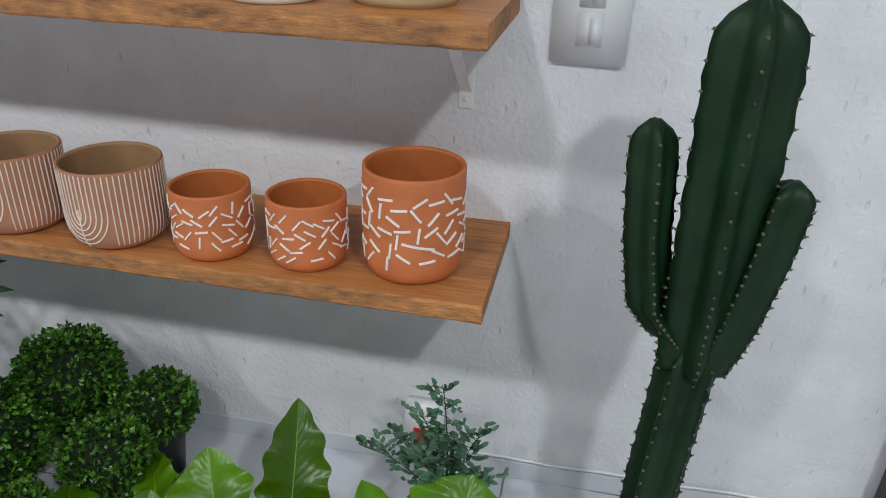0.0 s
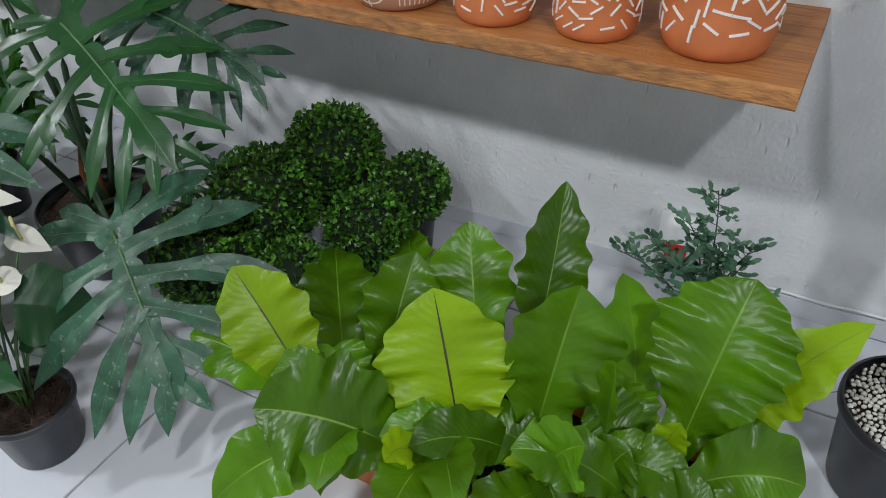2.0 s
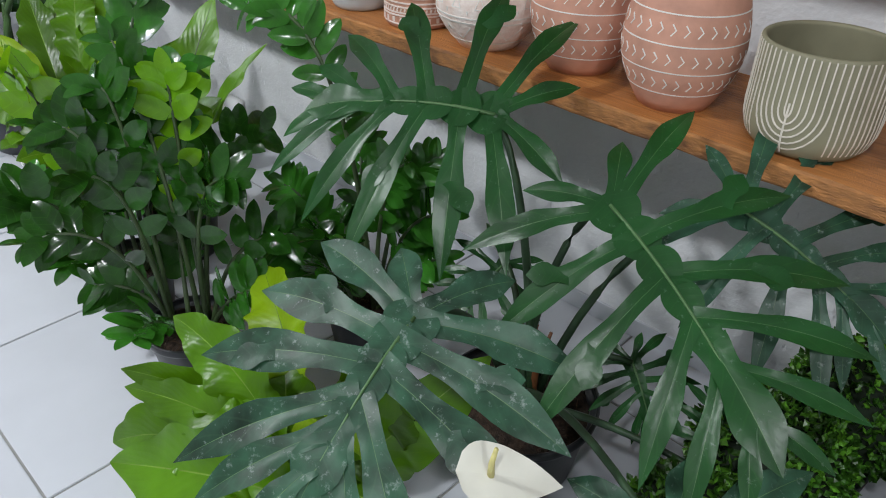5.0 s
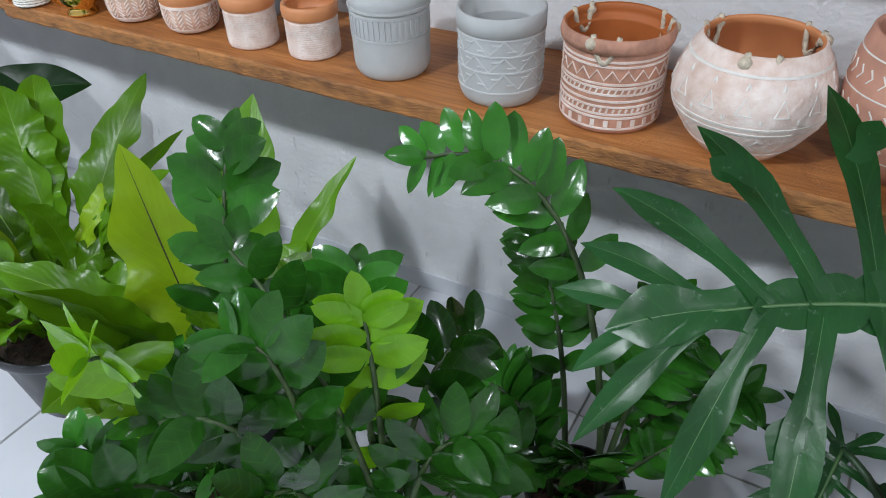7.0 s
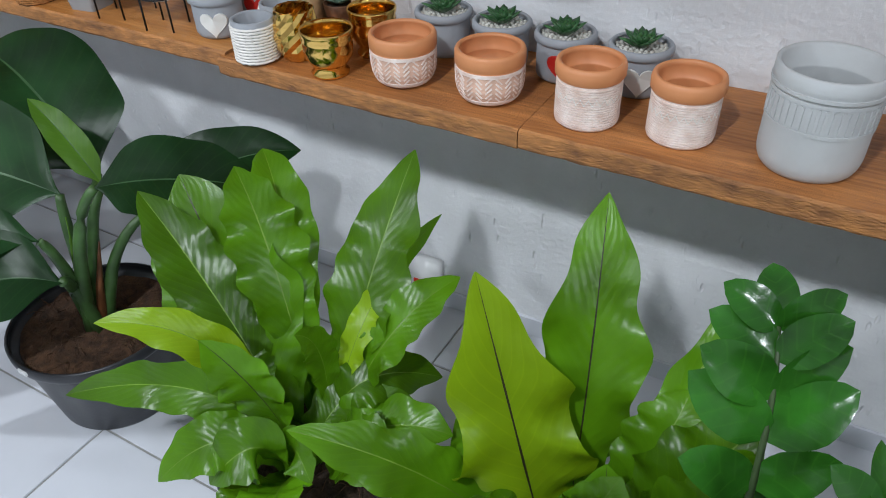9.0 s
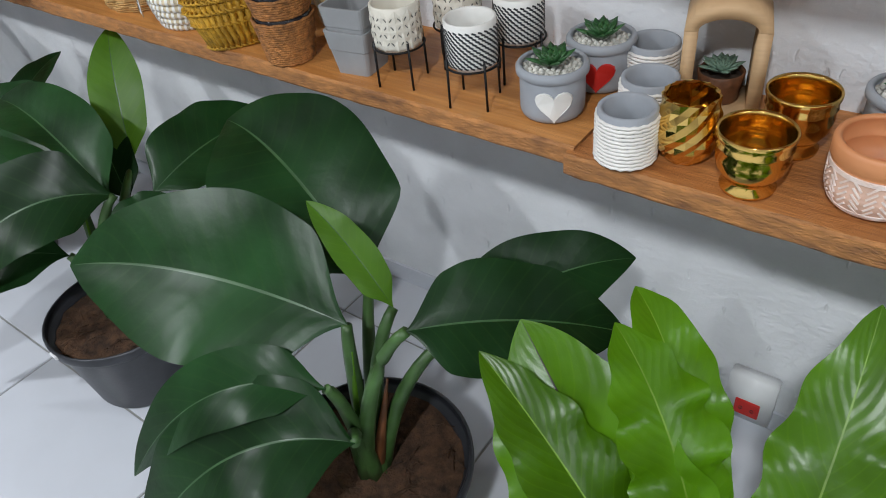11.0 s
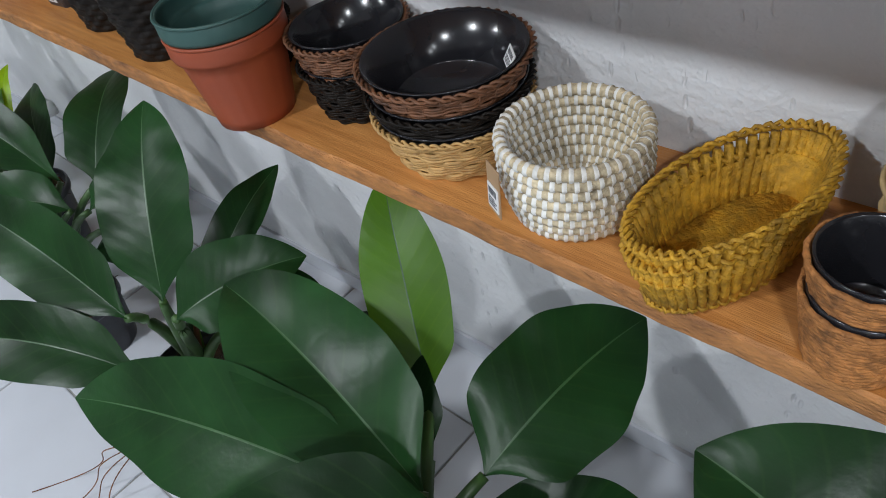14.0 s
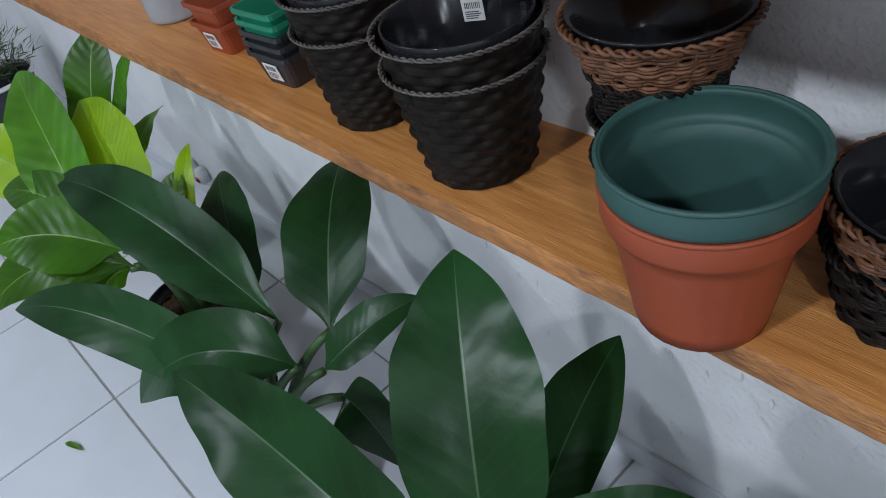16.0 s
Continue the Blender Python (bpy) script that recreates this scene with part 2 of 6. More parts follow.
def tube(bm, pts, r, n=8, close=False, taper=1.0):
    """A round rod along points."""
    pts = [Vector(p) for p in pts]
    rings, m = [], len(pts)
    for i, p in enumerate(pts):
        d = (pts[(i + 1) % m] - pts[i - 1]) if close else (pts[min(i + 1, m - 1)] - pts[max(i - 1, 0)])
        d.normalize()
        u = d.orthogonal().normalized() if abs(d.z) > 0.9 else d.cross(Vector((0, 0, 1))).normalized()
        v = d.cross(u)
        rr = r * (1 + (taper - 1) * i / max(1, m - 1))
        rings.append([bm.verts.new(p + rr * (math.cos(2 * math.pi * k / n) * u + math.sin(2 * math.pi * k / n) * v)) for k in range(n)])
    pairs = list(zip(rings, rings[1:])) + ([(rings[-1], rings[0])] if close else [])
    for a, b in pairs:
        for k in range(n):
            bm.faces.new((a[k], a[(k + 1) % n], b[(k + 1) % n], b[k]))
    if not close:
        bm.faces.new(rings[0][::-1])
        bm.faces.new(rings[-1])


def ring(bm, r, z, thick, n=40, wob=0.0, k=0, phase=0.0):
    tube(bm, [((r + wob * math.sin(k * a + phase)) * math.cos(a), (r + wob * math.sin(k * a + phase)) * math.sin(a), z + wob * math.cos(k * a + phase)) for a in (2 * math.pi * i / n for i in range(n))], thick, 6, True)


def stroke(bm, rad, pts, w, h=0.0012):
    """A raised band of width w along (angle, z) points on a turned body of radius rad(z)."""
    rows = []
    for i, (a, z) in enumerate(pts):
        a0, z0 = pts[max(i - 1, 0)]
        a1, z1 = pts[min(i + 1, len(pts) - 1)]
        r = rad(z)
        dx, dz = (a1 - a0) * r, z1 - z0
        L = math.hypot(dx, dz) or 1
        px, pz = -dz / L * w / 2, dx / L * w / 2
        row = []
        for s, o in ((1, -0.0006), (0.8, h), (-0.8, h), (-1, -0.0006)):
            zz = z + pz * s
            q = rad(zz) + o
            aa = a + px * s / r
            row.append(bm.verts.new((q * math.cos(aa), q * math.sin(aa), zz)))
        rows.append(row)
    for a, b in zip(rows, rows[1:]):
        for k in range(3):
            bm.faces.new((a[k], a[k + 1], b[k + 1], b[k]))
    bm.faces.new(rows[0])
    bm.faces.new(rows[-1][::-1])


def interp(prof):
    zs, rs = [z for r, z in prof], [r for r, z in prof]
    return lambda z: float(np.interp(z, zs, rs))


def pot_body(outer, wall=0.006, floor=0.008):
    """Outer (radius, z) from the base up to the rim: the closed profile with a hollow inside."""
    top = outer[-1]
    inner = [(interp(outer)(floor + 0.002) - wall, floor + 0.002)] + [(max(r - wall, 0.004), z) for r, z in outer if z > floor + 0.002]
    return [(0, 0)] + [(outer[0][0] * 0.92, 0)] + outer + [(top[0] - wall * 0.4, top[1] + 0.0015), (top[0] - wall, top[1] - 0.001)] + inner[::-1][1:] + [(inner[0][0], floor), (0, floor)]


def clay_pot(loc, outer, mat, inside, label, rz=0.0, name="clay_pot", group="pots on the lower shelf", category="plant pot", wall=0.006, bare=9.0):
    e = thing(name, loc, label, category, group, rz)
    bm = bmesh.new()
    prof = pot_body(outer, wall)
    fs = lathe(bm, prof, 56)
    k = (2 + len(outer)) * 56
    for i, f in enumerate(fs):
        f.material_index = int(i >= k or f.calc_center_median().z > bare)
    part("body", bm, [mat, inside], e)
    return e, interp(outer)


def rounded(r, h, base=0.8, curve=0.28, lip=0.0):
    """Straight-sided body with a rounded foot."""
    p = [(r * base, 0.0)]
    for i in range(1, 6):
        a = i / 5 * math.pi / 2
        p.append((r * base + r * (1 - base) * math.sin(a), h * curve * (1 - math.cos(a))))
    p += [(r, h * 0.6), (r, h * 0.97), (r * 0.995, h)]
    return p


def bands(name, bm, mat, parent, label=""):
    return part(name, bm, mat, parent, label, False)


# ---- structure ----
H = 0.85
XL, XR, YB, ZC = -10.6, 2.4, -4.6, 2.8


def structure(name, bm, mat, label=""):
    me = bpy.data.meshes.new(name)
    bmesh.ops.recalc_face_normals(bm, faces=bm.faces[:])
    bm.to_mesh(me)
    bm.free()
    me.materials.append(mat)
    return tagged(new(name, me), label, "", "", "structure")


def slab(name, x0, x1, y0, y1, z0, z1, mat, label=""):
    bm = bmesh.new()
    box(bm, x0, x1, y0, y1, z0, z1)
    return structure(name, bm, mat, label)


SKEW = 0.025  # the long wall runs slightly askew: its face is y = SKEW * x
wall_n = slab("wall_north", XL - 0.3, XR + 0.1, 0.0, 0.15, -0.05, ZC, PLASTER, "rough scraped white plaster wall behind shelves")
wall_n.matrix_basis = pose(0, 0, 0, 0, 0, math.degrees(math.atan(SKEW)))
# out-of-view walls and ceiling, assumed, added to bounce the lamps' light back
slab("wall_south", XL, XR, YB - 0.15, YB, -0.05, ZC, CEIL, "unseen plain white wall, added to bounce light")
slab("wall_east", XR, XR + 0.15, YB - 0.15, 0.15, -0.05, ZC, CEIL, "unseen plain white wall, added to bounce light")
slab("wall_west", XL - 0.15, XL, YB - 0.15, 0.15, -0.05, ZC, CEIL, "unseen plain white wall, added to bounce light")
slab("ceiling", XL - 0.15, XR + 0.15, YB - 0.15, 0.15, ZC, ZC + 0.1, CEIL, "unseen plain white ceiling, added to bounce light")
floor = slab("floor", XL, XR, YB, 0.1, -0.12, -0.003, GROUT, "grey grout bed of white tiled floor")

# ---- shelves ----


def board(parent, x0, x1, y0, z0, z1, mat, seed, name="board"):
    """A sawn plank with a slightly chipped front edge."""
    rnd = random.Random(seed)
    bm = bmesh.new()
    n = max(8, int((x1 - x0) / 0.02))
    rows = []
    for i in range(n + 1):
        x = x0 + (x1 - x0) * i / n
        j = 0.0016 * noise.noise(Vector((x * 9, seed, 0))) + rnd.uniform(-0.0007, 0.0007)
        k = rnd.uniform(0, 0.0018)
        rows.append([bm.verts.new(p) for p in ((x, SKEW * x + 0.004, z0), (x, y0 + j + 0.002, z0 + k), (x, y0 + j, z0 + 0.004), (x, y0 + j, z1 - 0.003), (x, y0 + j + 0.003 + k, z1), (x, SKEW * x + 0.004, z1))])
    for a, b in zip(rows, rows[1:]):
        for q in range(6):
            f = bm.faces.new((a[q], a[(q + 1) % 6], b[(q + 1) % 6], b[q]))
            f.material_index = 1 if q in (1, 2, 3) else 0
    for r in (rows[0], rows[-1][::-1]):
        bm.faces.new(r).material_index = 1
    return part(name, bm, [mat, EDGEWOOD], parent, "", False)


low = thing("wall_shelf", (0, 0, 0), "worn orange-brown pine wall shelf holding clay pots", "shelf", "wall shelves")
board(low, -2.284, 0.0, -0.284, H - 0.028, H, WOOD, 1)
board(low, -2.775, -2.2855, -0.284, H - 0.029, H - 0.001, WOOD, 2)
low2 = thing("wall_shelf", (0, 0, 0), "varnished pine wall shelf holding baskets and planters", "shelf", "wall shelves")
board(low2, -7.6, -2.768, -0.274, H - 0.022, H + 0.004, WOOD2, 3)
up = thing("wall_shelf", (0, 0, 0), "upper rough pine wall shelf with ceramic pots", "shelf", "wall shelves")
board(up, -2.284, -0.012, -0.29, 1.19, 1.222, WOOD, 4)
board(up, -7.6, -2.2855, -0.35, 1.188, 1.22, WOOD, 5)


def bracket(x, z, parent):
    y = SKEW * x
    bm = bmesh.new()
    box(bm, x - 0.012, x + 0.012, -0.004, 0.0, z - 0.15, z, 0.001)
    box(bm, x - 0.012, x + 0.012, -0.2, -0.004, z - 0.004, z, 0.001)
    for a, b in zip([(-0.004, -0.12), (-0.05, -0.085), (-0.1, -0.045)], [(-0.05, -0.085), (-0.1, -0.045), (-0.15, -0.004)]):
        q = [bm.verts.new((x + s * 0.009, p[0], z + p[1] + o)) for p in (a, b) for s in (-1, 1) for o in (-0.003, 0.0)]
        bmesh.ops.convex_hull(bm, input=q)
    for dz in (-0.135, -0.03):
        bmesh.ops.create_uvsphere(bm, u_segments=8, v_segments=5, radius=0.004, matrix=pose(x, -0.005, z + dz))
    for v in bm.verts:
        v.co.y += y
    part("bracket", bm, WHITEPAINT, parent, "white enamelled steel shelf bracket", False)


for bx in (-0.085, -1.5, -2.9, -4.4, -5.9):
    bracket(bx, 1.19, up)

# ---- pots with relief, from the shelf's end inwards ----


def dash_pot(x, y, r, h, rz, seed, dl):
    e, rad = clay_pot((x, y, H), rounded(r, h, 0.8, 0.25), TERRA, TERRA_IN, "terracotta pot with raised white dashes", rz)
    rnd = random.Random(seed)
    bm = bmesh.new()
    placed = []
    for _ in range(1600):
        a, z = rnd.uniform(0, 2 * math.pi), rnd.uniform(h * 0.22, h * 0.84)
        if all((((a - b + math.pi) % (2 * math.pi) - math.pi) * r) ** 2 + (z - c) ** 2 > (dl * 0.74) ** 2 for b, c in placed):
            placed.append((a, z))
            t = rnd.choice((0.12, -0.55, 0.85, 1.45, -0.2, 0.6, -0.9))
            c, s = math.cos(t) * dl * 0.48, math.sin(t) * dl * 0.48
            stroke(bm, rad, [(a - c / r, z - s), (a, z), (a + c / r, z + s)], dl * 0.15, 0.0016)
    bands("dash_pattern", bm, WHITELINE, e, "raised white painted dashes")
    return e


def arch_pot(x, y, r, h, rz, mat, inside, line, label):
    """Fine upright stripes that turn into nested arches at the front."""
    e, rad = clay_pot((x, y, H), rounded(r, h, 0.72, 0.34), mat, inside, label, rz)
    bm = bmesh.new()
    front = -math.pi / 2
    gap = 0.0078 / r
    n = int(2 * math.pi / gap)
    low_z = h * 0.10
    for k in range(n):
        a = front + (k + 0.5) * 2 * math.pi / n
        off = min(k + 0.5, n - k - 0.5)
        z0 = low_z + (h * 0.42 if off < 6.2 else 0.0)
        stroke(bm, rad, [(a, z0 + (h * 0.985 - z0) * i / 7) for i in range(8)], 0.0019, 0.0009)
    for q in range(6):
        half = (q + 0.5) * 2 * math.pi / n
        zc, b = low_z + h * 0.42, h * (0.09 + 0.065 * q)
        stroke(bm, rad, [(front + half * math.cos(t), max(zc + b * math.sin(t), h * 0.04)) for t in (math.pi + math.pi * i / 14 for i in range(15))], 0.0022, 0.0009)
    stroke(bm, rad, [(front, h * 0.06 + h * 0.5 * i / 7) for i in range(8)], 0.0024, 0.001)
    bands("stripe_relief", bm, line, e, "fine pale raised stripes and arches")
    return e


dash_pot(-0.120, -0.190, 0.073, 0.160, 0, 11, 0.024)
dash_pot(-0.276, -0.208, 0.058, 0.104, 0, 12, 0.019)
dash_pot(-0.424, -0.215, 0.059, 0.104, 0, 13, 0.019)
arch_pot(-0.585, -0.212, 0.075, 0.125, -8, BEIGECLAY, TANIN, CREAMLINE, "beige-brown clay pot with pale stripe and arch relief")
arch_pot(-0.762, -0.21, 0.075, 0.125, -8, BEIGECLAY, TANIN, CREAMLINE, "beige-brown clay pot with pale stripe and arch relief")
arch_pot(-0.975, -0.20, 0.077, 0.125, -2, OLIVE, OLIVE, CREAMLINE, "olive clay pot with pale stripe and arch relief")


def belly(r, h, base, neck):
    p = [(r * base, 0.0)]
    for i in range(1, 13):
        t = i / 12
        q = base + (1 - base) * math.sin(min(1, t / 0.55) * math.pi / 2) if t < 0.55 else 1 - (1 - neck) * (1 - math.cos((t - 0.55) / 0.45 * math.pi / 2))
        p.append((r * q, h * t))
    return p


def chevron_pot(x, y, r, h, rz):
    e, rad = clay_pot((x, y, H), belly(r, h, 0.6, 0.86), SALMON, SALMON, "round salmon clay pot with white chevron bands", rz)
    bm = bmesh.new()
    for zc in (0.3, 0.52, 0.76):
        n = 30
        for k in range(n):
            a = 2 * math.pi * k / n
            stroke(bm, rad, [(a - 0.07, zc * h - 0.007), (a, zc * h), (a - 0.07, zc * h + 0.007)], 0.0018, 0.0008)
    for zc in (0.2, 0.41, 0.64, 0.88):
        stroke(bm, rad, [(2 * math.pi * k / 40, zc * h) for k in range(41)], 0.0018, 0.0007)
    bands("chevron_relief", bm, WHITELINE, e, "white chevrons and rings")
    return e


chevron_pot(-1.155, -0.2, 0.08, 0.152, 0)
chevron_pot(-1.325, -0.18, 0.08, 0.152, 9)


def zigzag(bm, rad, z0, z1, n, w):
    stroke(bm, rad, [(math.pi * k / n, z1 if k % 2 else z0) for k in range(2 * n + 1)], w, 0.0012)


def hoops(bm, rad, zs, w):
    for z in zs:
        stroke(bm, rad, [(2 * math.pi * k / 40, z) for k in range(41)], w, 0.0011)


def rope_loop(e, r, h, count=3):
    for k in range(count):
        a0 = -math.pi / 2 + k * 2 * math.pi / count - 0.15
        bm = bmesh.new()
        p = []
        for i in range(9):
            t = i / 8
            a = a0 + t * 0.5
            p.append(((r * 0.96 - 0.006 * math.sin(t * math.pi)) * math.cos(a), (r * 0.96) * math.sin(a), h + 0.004 - 0.032 * math.sin(t * math.pi) ** 0.7))
        tube(bm, p, 0.0034, 6)
        bmesh.ops.create_icosphere(bm, subdivisions=2, radius=0.0075, matrix=pose(r * 1.0 * math.cos(a0), r * 1.0 * math.sin(a0), h - 0.006))
        part("rope", bm, ROPE, e, "knotted cotton hanging rope")


def bowl_triangle(x, y):
    r, h = 0.087, 0.128
    e, rad = clay_pot((x, y, H), belly(r, h, 0.55, 0.74), WASHWHITE, ORANGECLAY, "round whitewashed clay bowl with triangle relief", 5)
    bm = bmesh.new()
    zigzag(bm, rad, h * 0.52, h * 0.82, 14, 0.005)
    zigzag(bm, rad, h * 0.18, h * 0.34, 12, 0.003)
    hoops(bm, rad, (h * 0.46, h * 0.88, h * 0.40, h * 0.13), 0.003)
    for k in range(14):
        a = math.pi * (2 * k + 2) / 14 - math.pi / 14
        stroke(bm, rad, [(a - 0.09, h * 0.58), (a, h * 0.72), (a + 0.09, h * 0.58), (a - 0.09, h * 0.58)], 0.002, 0.001)
    bands("triangle_relief", bm, WHITELINE, e, "white zigzag and triangle relief")
    rope_loop(e, r * 0.76, h, 3)


def rope_jar(x, y):
    r, h = 0.064, 0.118
    out = rounded(r * 0.97, h * 0.86, 0.88, 0.12) + [(r * 1.04, h * 0.87), (r * 1.06, h * 0.93), (r * 1.03, h)]
    e, rad = clay_pot((x, y, H), out, WASHEDTERRA, TERRA_IN, "terracotta jar with whitewashed relief and cotton rope", 0)
    bm = bmesh.new()
    zigzag(bm, rad, h * 0.60, h * 0.70, 22, 0.0022)
    hoops(bm, rad, [h * f for f in (0.08, 0.20, 0.24, 0.32, 0.38, 0.45, 0.52, 0.56, 0.74, 0.79)], 0.003)
    for k in range(24):
        a = 2 * math.pi * k / 24
        stroke(bm, rad, [(a, h * 0.10), (a, h * 0.17)], 0.006, 0.001)
    for k in range(52):
        a = 2 * math.pi * k / 52
        stroke(bm, rad, [(a, h * 0.26), (a + 0.03, h * 0.30)], 0.003, 0.001)
        stroke(bm, rad, [(a, h * 0.46), (a + 0.04, h * 0.51)], 0.0024, 0.001)
    bands("whitewash_relief", bm, WASHWHITE, e, "whitewashed carved rings")
    rope_loop(e, r * 1.0, h, 3)


bowl_triangle(-1.492, -0.2)
rope_jar(-1.652, -0.2)


def grey_pot(x, y, r, h, style, rz=0):
    out = rounded(r * 0.97, h * 0.8, 0.8, 0.25) + [(r, h * 0.81), (r, h)]
    e, rad = clay_pot((x, y, H), out, GREYCER, GREYCER, "pale grey cement pot with " + ("triangle relief" if style else "ribbed collar"), rz)
    bm = bmesh.new()
    if style:
        for z0, z1 in ((0.24, 0.42), (0.44, 0.60), (0.62, 0.78)):
            zigzag(bm, rad, h * z0, h * z1, 9, 0.003)
            for k in range(18):
                a = math.pi * (k + 0.5) / 9
                up_ = 1 if k % 2 else -1
                zm = h * (z0 + z1) / 2
                stroke(bm, rad, [(a - 0.1, zm - up_ * 0.004), (a + 0.1, zm - up_ * 0.004)], 0.0022)
        hoops(bm, rad, (h * 0.2, h * 0.43, h * 0.61, h * 0.79), 0.0025)
    else:
        hoops(bm, rad, (h * 0.5, h * 0.78, h * 0.84), 0.0045)
        for k in range(44):
            a = 2 * math.pi * k / 44
            stroke(bm, rad, [(a, h * 0.53), (a, h * 0.75)], 0.004, 0.0012)
    bands("relief", bm, GREYCER if not style else PALEGREY, e)


grey_pot(-1.80, -0.21, 0.057, 0.118, 1)
grey_pot(-1.972, -0.208, 0.056, 0.116, 0)


def white_orange_pot(x, y, rz):
    r, h = 0.0405, 0.078
    out = rounded(r * 0.95, h * 0.74, 0.86, 0.16) + [(r * 0.96, h * 0.75), (r * 1.03, h * 0.80), (r * 1.04, h * 0.93), (r * 1.0, h)]
    e, rad = clay_pot((x, y, H), out, WASHWHITE, ORANGECLAY, "small orange clay pot with whitewashed ringed body", rz, bare=h * 0.76)
    bm = bmesh.new()
    for i in range(17):
        hoops(bm, rad, [h * (0.06 + 0.04 * i)], 0.0022)
        bands("ring_relief", bm, WASHWHITE, e, "" if i else "whitewashed fine ring")
        bm = bmesh.new()
    zigzag(bm, rad, h * 0.46, h * 0.56, 26, 0.0018)
    bands("zigzag_relief", bm, WHITELINE, e)


white_orange_pot(-2.11, -0.212, 0)
white_orange_pot(-2.222, -0.222, 20)


SALMON = material("salmon_wash", (0.62, 0.40, 0.30), 0.75, var=0.14, scale=50, bump=0.3)


def salmon_bowl(x, y, rz):
    r, h = 0.0455, 0.068
    out = rounded(r * 0.97, h * 0.7, 0.62, 0.6) + [(r * 0.96, h * 0.72), (r * 1.0, h * 0.75), (r * 1.0, h * 0.95), (r * 0.97, h)]
    e, rad = clay_pot((x, y, H), out, SALMON, ORANGECLAY, "small orange bowl with pale salmon herringbone body", rz, bare=h * 0.71)
    bm = bmesh.new()
    for k in range(22):
        a = 2 * math.pi * k / 22
        for z in np.linspace(h * 0.2, h * 0.58, 5):
            s = 0.09 if k % 2 else -0.09
            stroke(bm, rad, [(a - s, z + 0.004), (a + s, z - 0.004)], 0.0022, 0.0012)
    hoops(bm, rad, (h * 0.12, h * 0.66, h * 0.08), 0.005)
    bands("herringbone_relief", bm, WASHWHITE, e, "pale herringbone relief")


salmon_bowl(-2.356, -0.218, 0)
salmon_bowl(-2.483, -0.224, 12)

LEAF_SUCC = material("succulent_leaf", (0.035, 0.12, 0.035), 0.45, var=0.25, scale=40)
LEAF_SUCC2 = material("grey_green_succulent_leaf", (0.16, 0.26, 0.19), 0.5, var=0.2, scale=40)


def rosette(parent, z, r, mat, n=26, up_tilt=0.6):
    bm = bmesh.new()
    for k in range(n):
        a = k * 2.39996
        f = (k + 1) / n
        L = r * (0.45 + 0.55 * f)
        el = up_tilt + (1 - f) * 0.8
        d = Vector((math.cos(a) * math.cos(el), math.sin(a) * math.cos(el), math.sin(el)))
        s = Vector((-math.sin(a), math.cos(a), 0))
        nrm = s.cross(d) * -1
        b0 = Vector((0, 0, z))
        pts = []
        for t, w in ((0, 0.25), (0.35, 0.62), (0.7, 0.5), (1.0, 0.03)):
            c = b0 + d * L * t - Vector((0, 0, 0.15 * L * t * t))
            ww = w * r * 0.32
            pts.append([bm.verts.new(c - s * ww), bm.verts.new(c - nrm * ww * 0.5), bm.verts.new(c + s * ww), bm.verts.new(c + nrm * ww * 0.3)])
        for p, q in zip(pts, pts[1:]):
            for i in range(4):
                bm.faces.new((p[i], p[(i + 1) % 4], q[(i + 1) % 4], q[i]))
        bm.faces.new(pts[-1])
    part("leaf_rosette", bm, mat, parent, "fleshy pointed succulent rosette")


def heart(parent, r, z, size, mat):
    """A flat raised heart on the pot's front."""
    bm = bmesh.new()
    pts = []
    for i in range(28):
        t = 2 * math.pi * i / 28
        pts.append((size * math.sin(t) ** 3, size * (0.81 * math.cos(t) - 0.31 * math.cos(2 * t) - 0.12 * math.cos(3 * t) - 0.06 * math.cos(4 * t))))
    fr = [bm.verts.new((px, -math.sqrt(max(r * r - px * px, 0)) - 0.0022, z + pz)) for px, pz in pts]
    bk = [bm.verts.new((px * 1.04, -math.sqrt(max(r * r - px * px, 0)) + 0.001, z + pz * 1.04)) for px, pz in pts]
    bm.faces.new(fr)
    for i in range(28):
        bm.faces.new((fr[i], fr[(i + 1) % 28], bk[(i + 1) % 28], bk[i]))
    part("heart_relief", bm, mat, parent, "raised painted heart", False)


def heart_pot(x, y, color, label, rz=18, z=H, r=0.041, h=0.062):
    out = rounded(r * 0.92, h * 0.82, 0.8, 0.2) + [(r * 0.94, h * 0.83), (r * 1.02, h * 0.86), (r * 1.02, h * 0.96), (r * 0.98, h)]
    e, rad = clay_pot((x, y, z), out, BLUEGREY, BLUEGREY, label, rz, "succulent_pot", "heart pots with succulents", "succulent")
    bm = bmesh.new()
    lathe(bm, [(0, h * 0.86), (r * 0.8, h * 0.88), (r * 0.9, h * 0.86)], 20)
    for k in range(70):
        a, q = k * 2.4, r * 0.84 * math.sqrt((k + 0.5) / 70)
        bmesh.ops.create_icosphere(bm, subdivisions=1, radius=0.0032, matrix=pose(q * math.cos(a), q * math.sin(a), h * 0.89))
    part("gravel", bm, GRAVEL, e, "cream gravel topping")
    rosette(e, h * 0.9, r * 0.95, LEAF_SUCC)
    if color:
        heart(e, r * 0.93, h * 0.42, h * 0.33, color)
    return e


heart_pot(-2.484, -0.112, None, "grey cement pot with a green succulent")
heart_pot(-2.39, -0.115, PINK, "grey cement pot with pink heart and succulent")
heart_pot(-2.296, -0.115, RED, "grey cement pot with red heart and succulent")
heart_pot(-2.195, -0.112, WHITECER, "grey cement pot with white heart and succulent")
heart_pot(-2.829, -0.212, WHITECER, "grey cement pot with white heart and succulent", 32, H + 0.004)
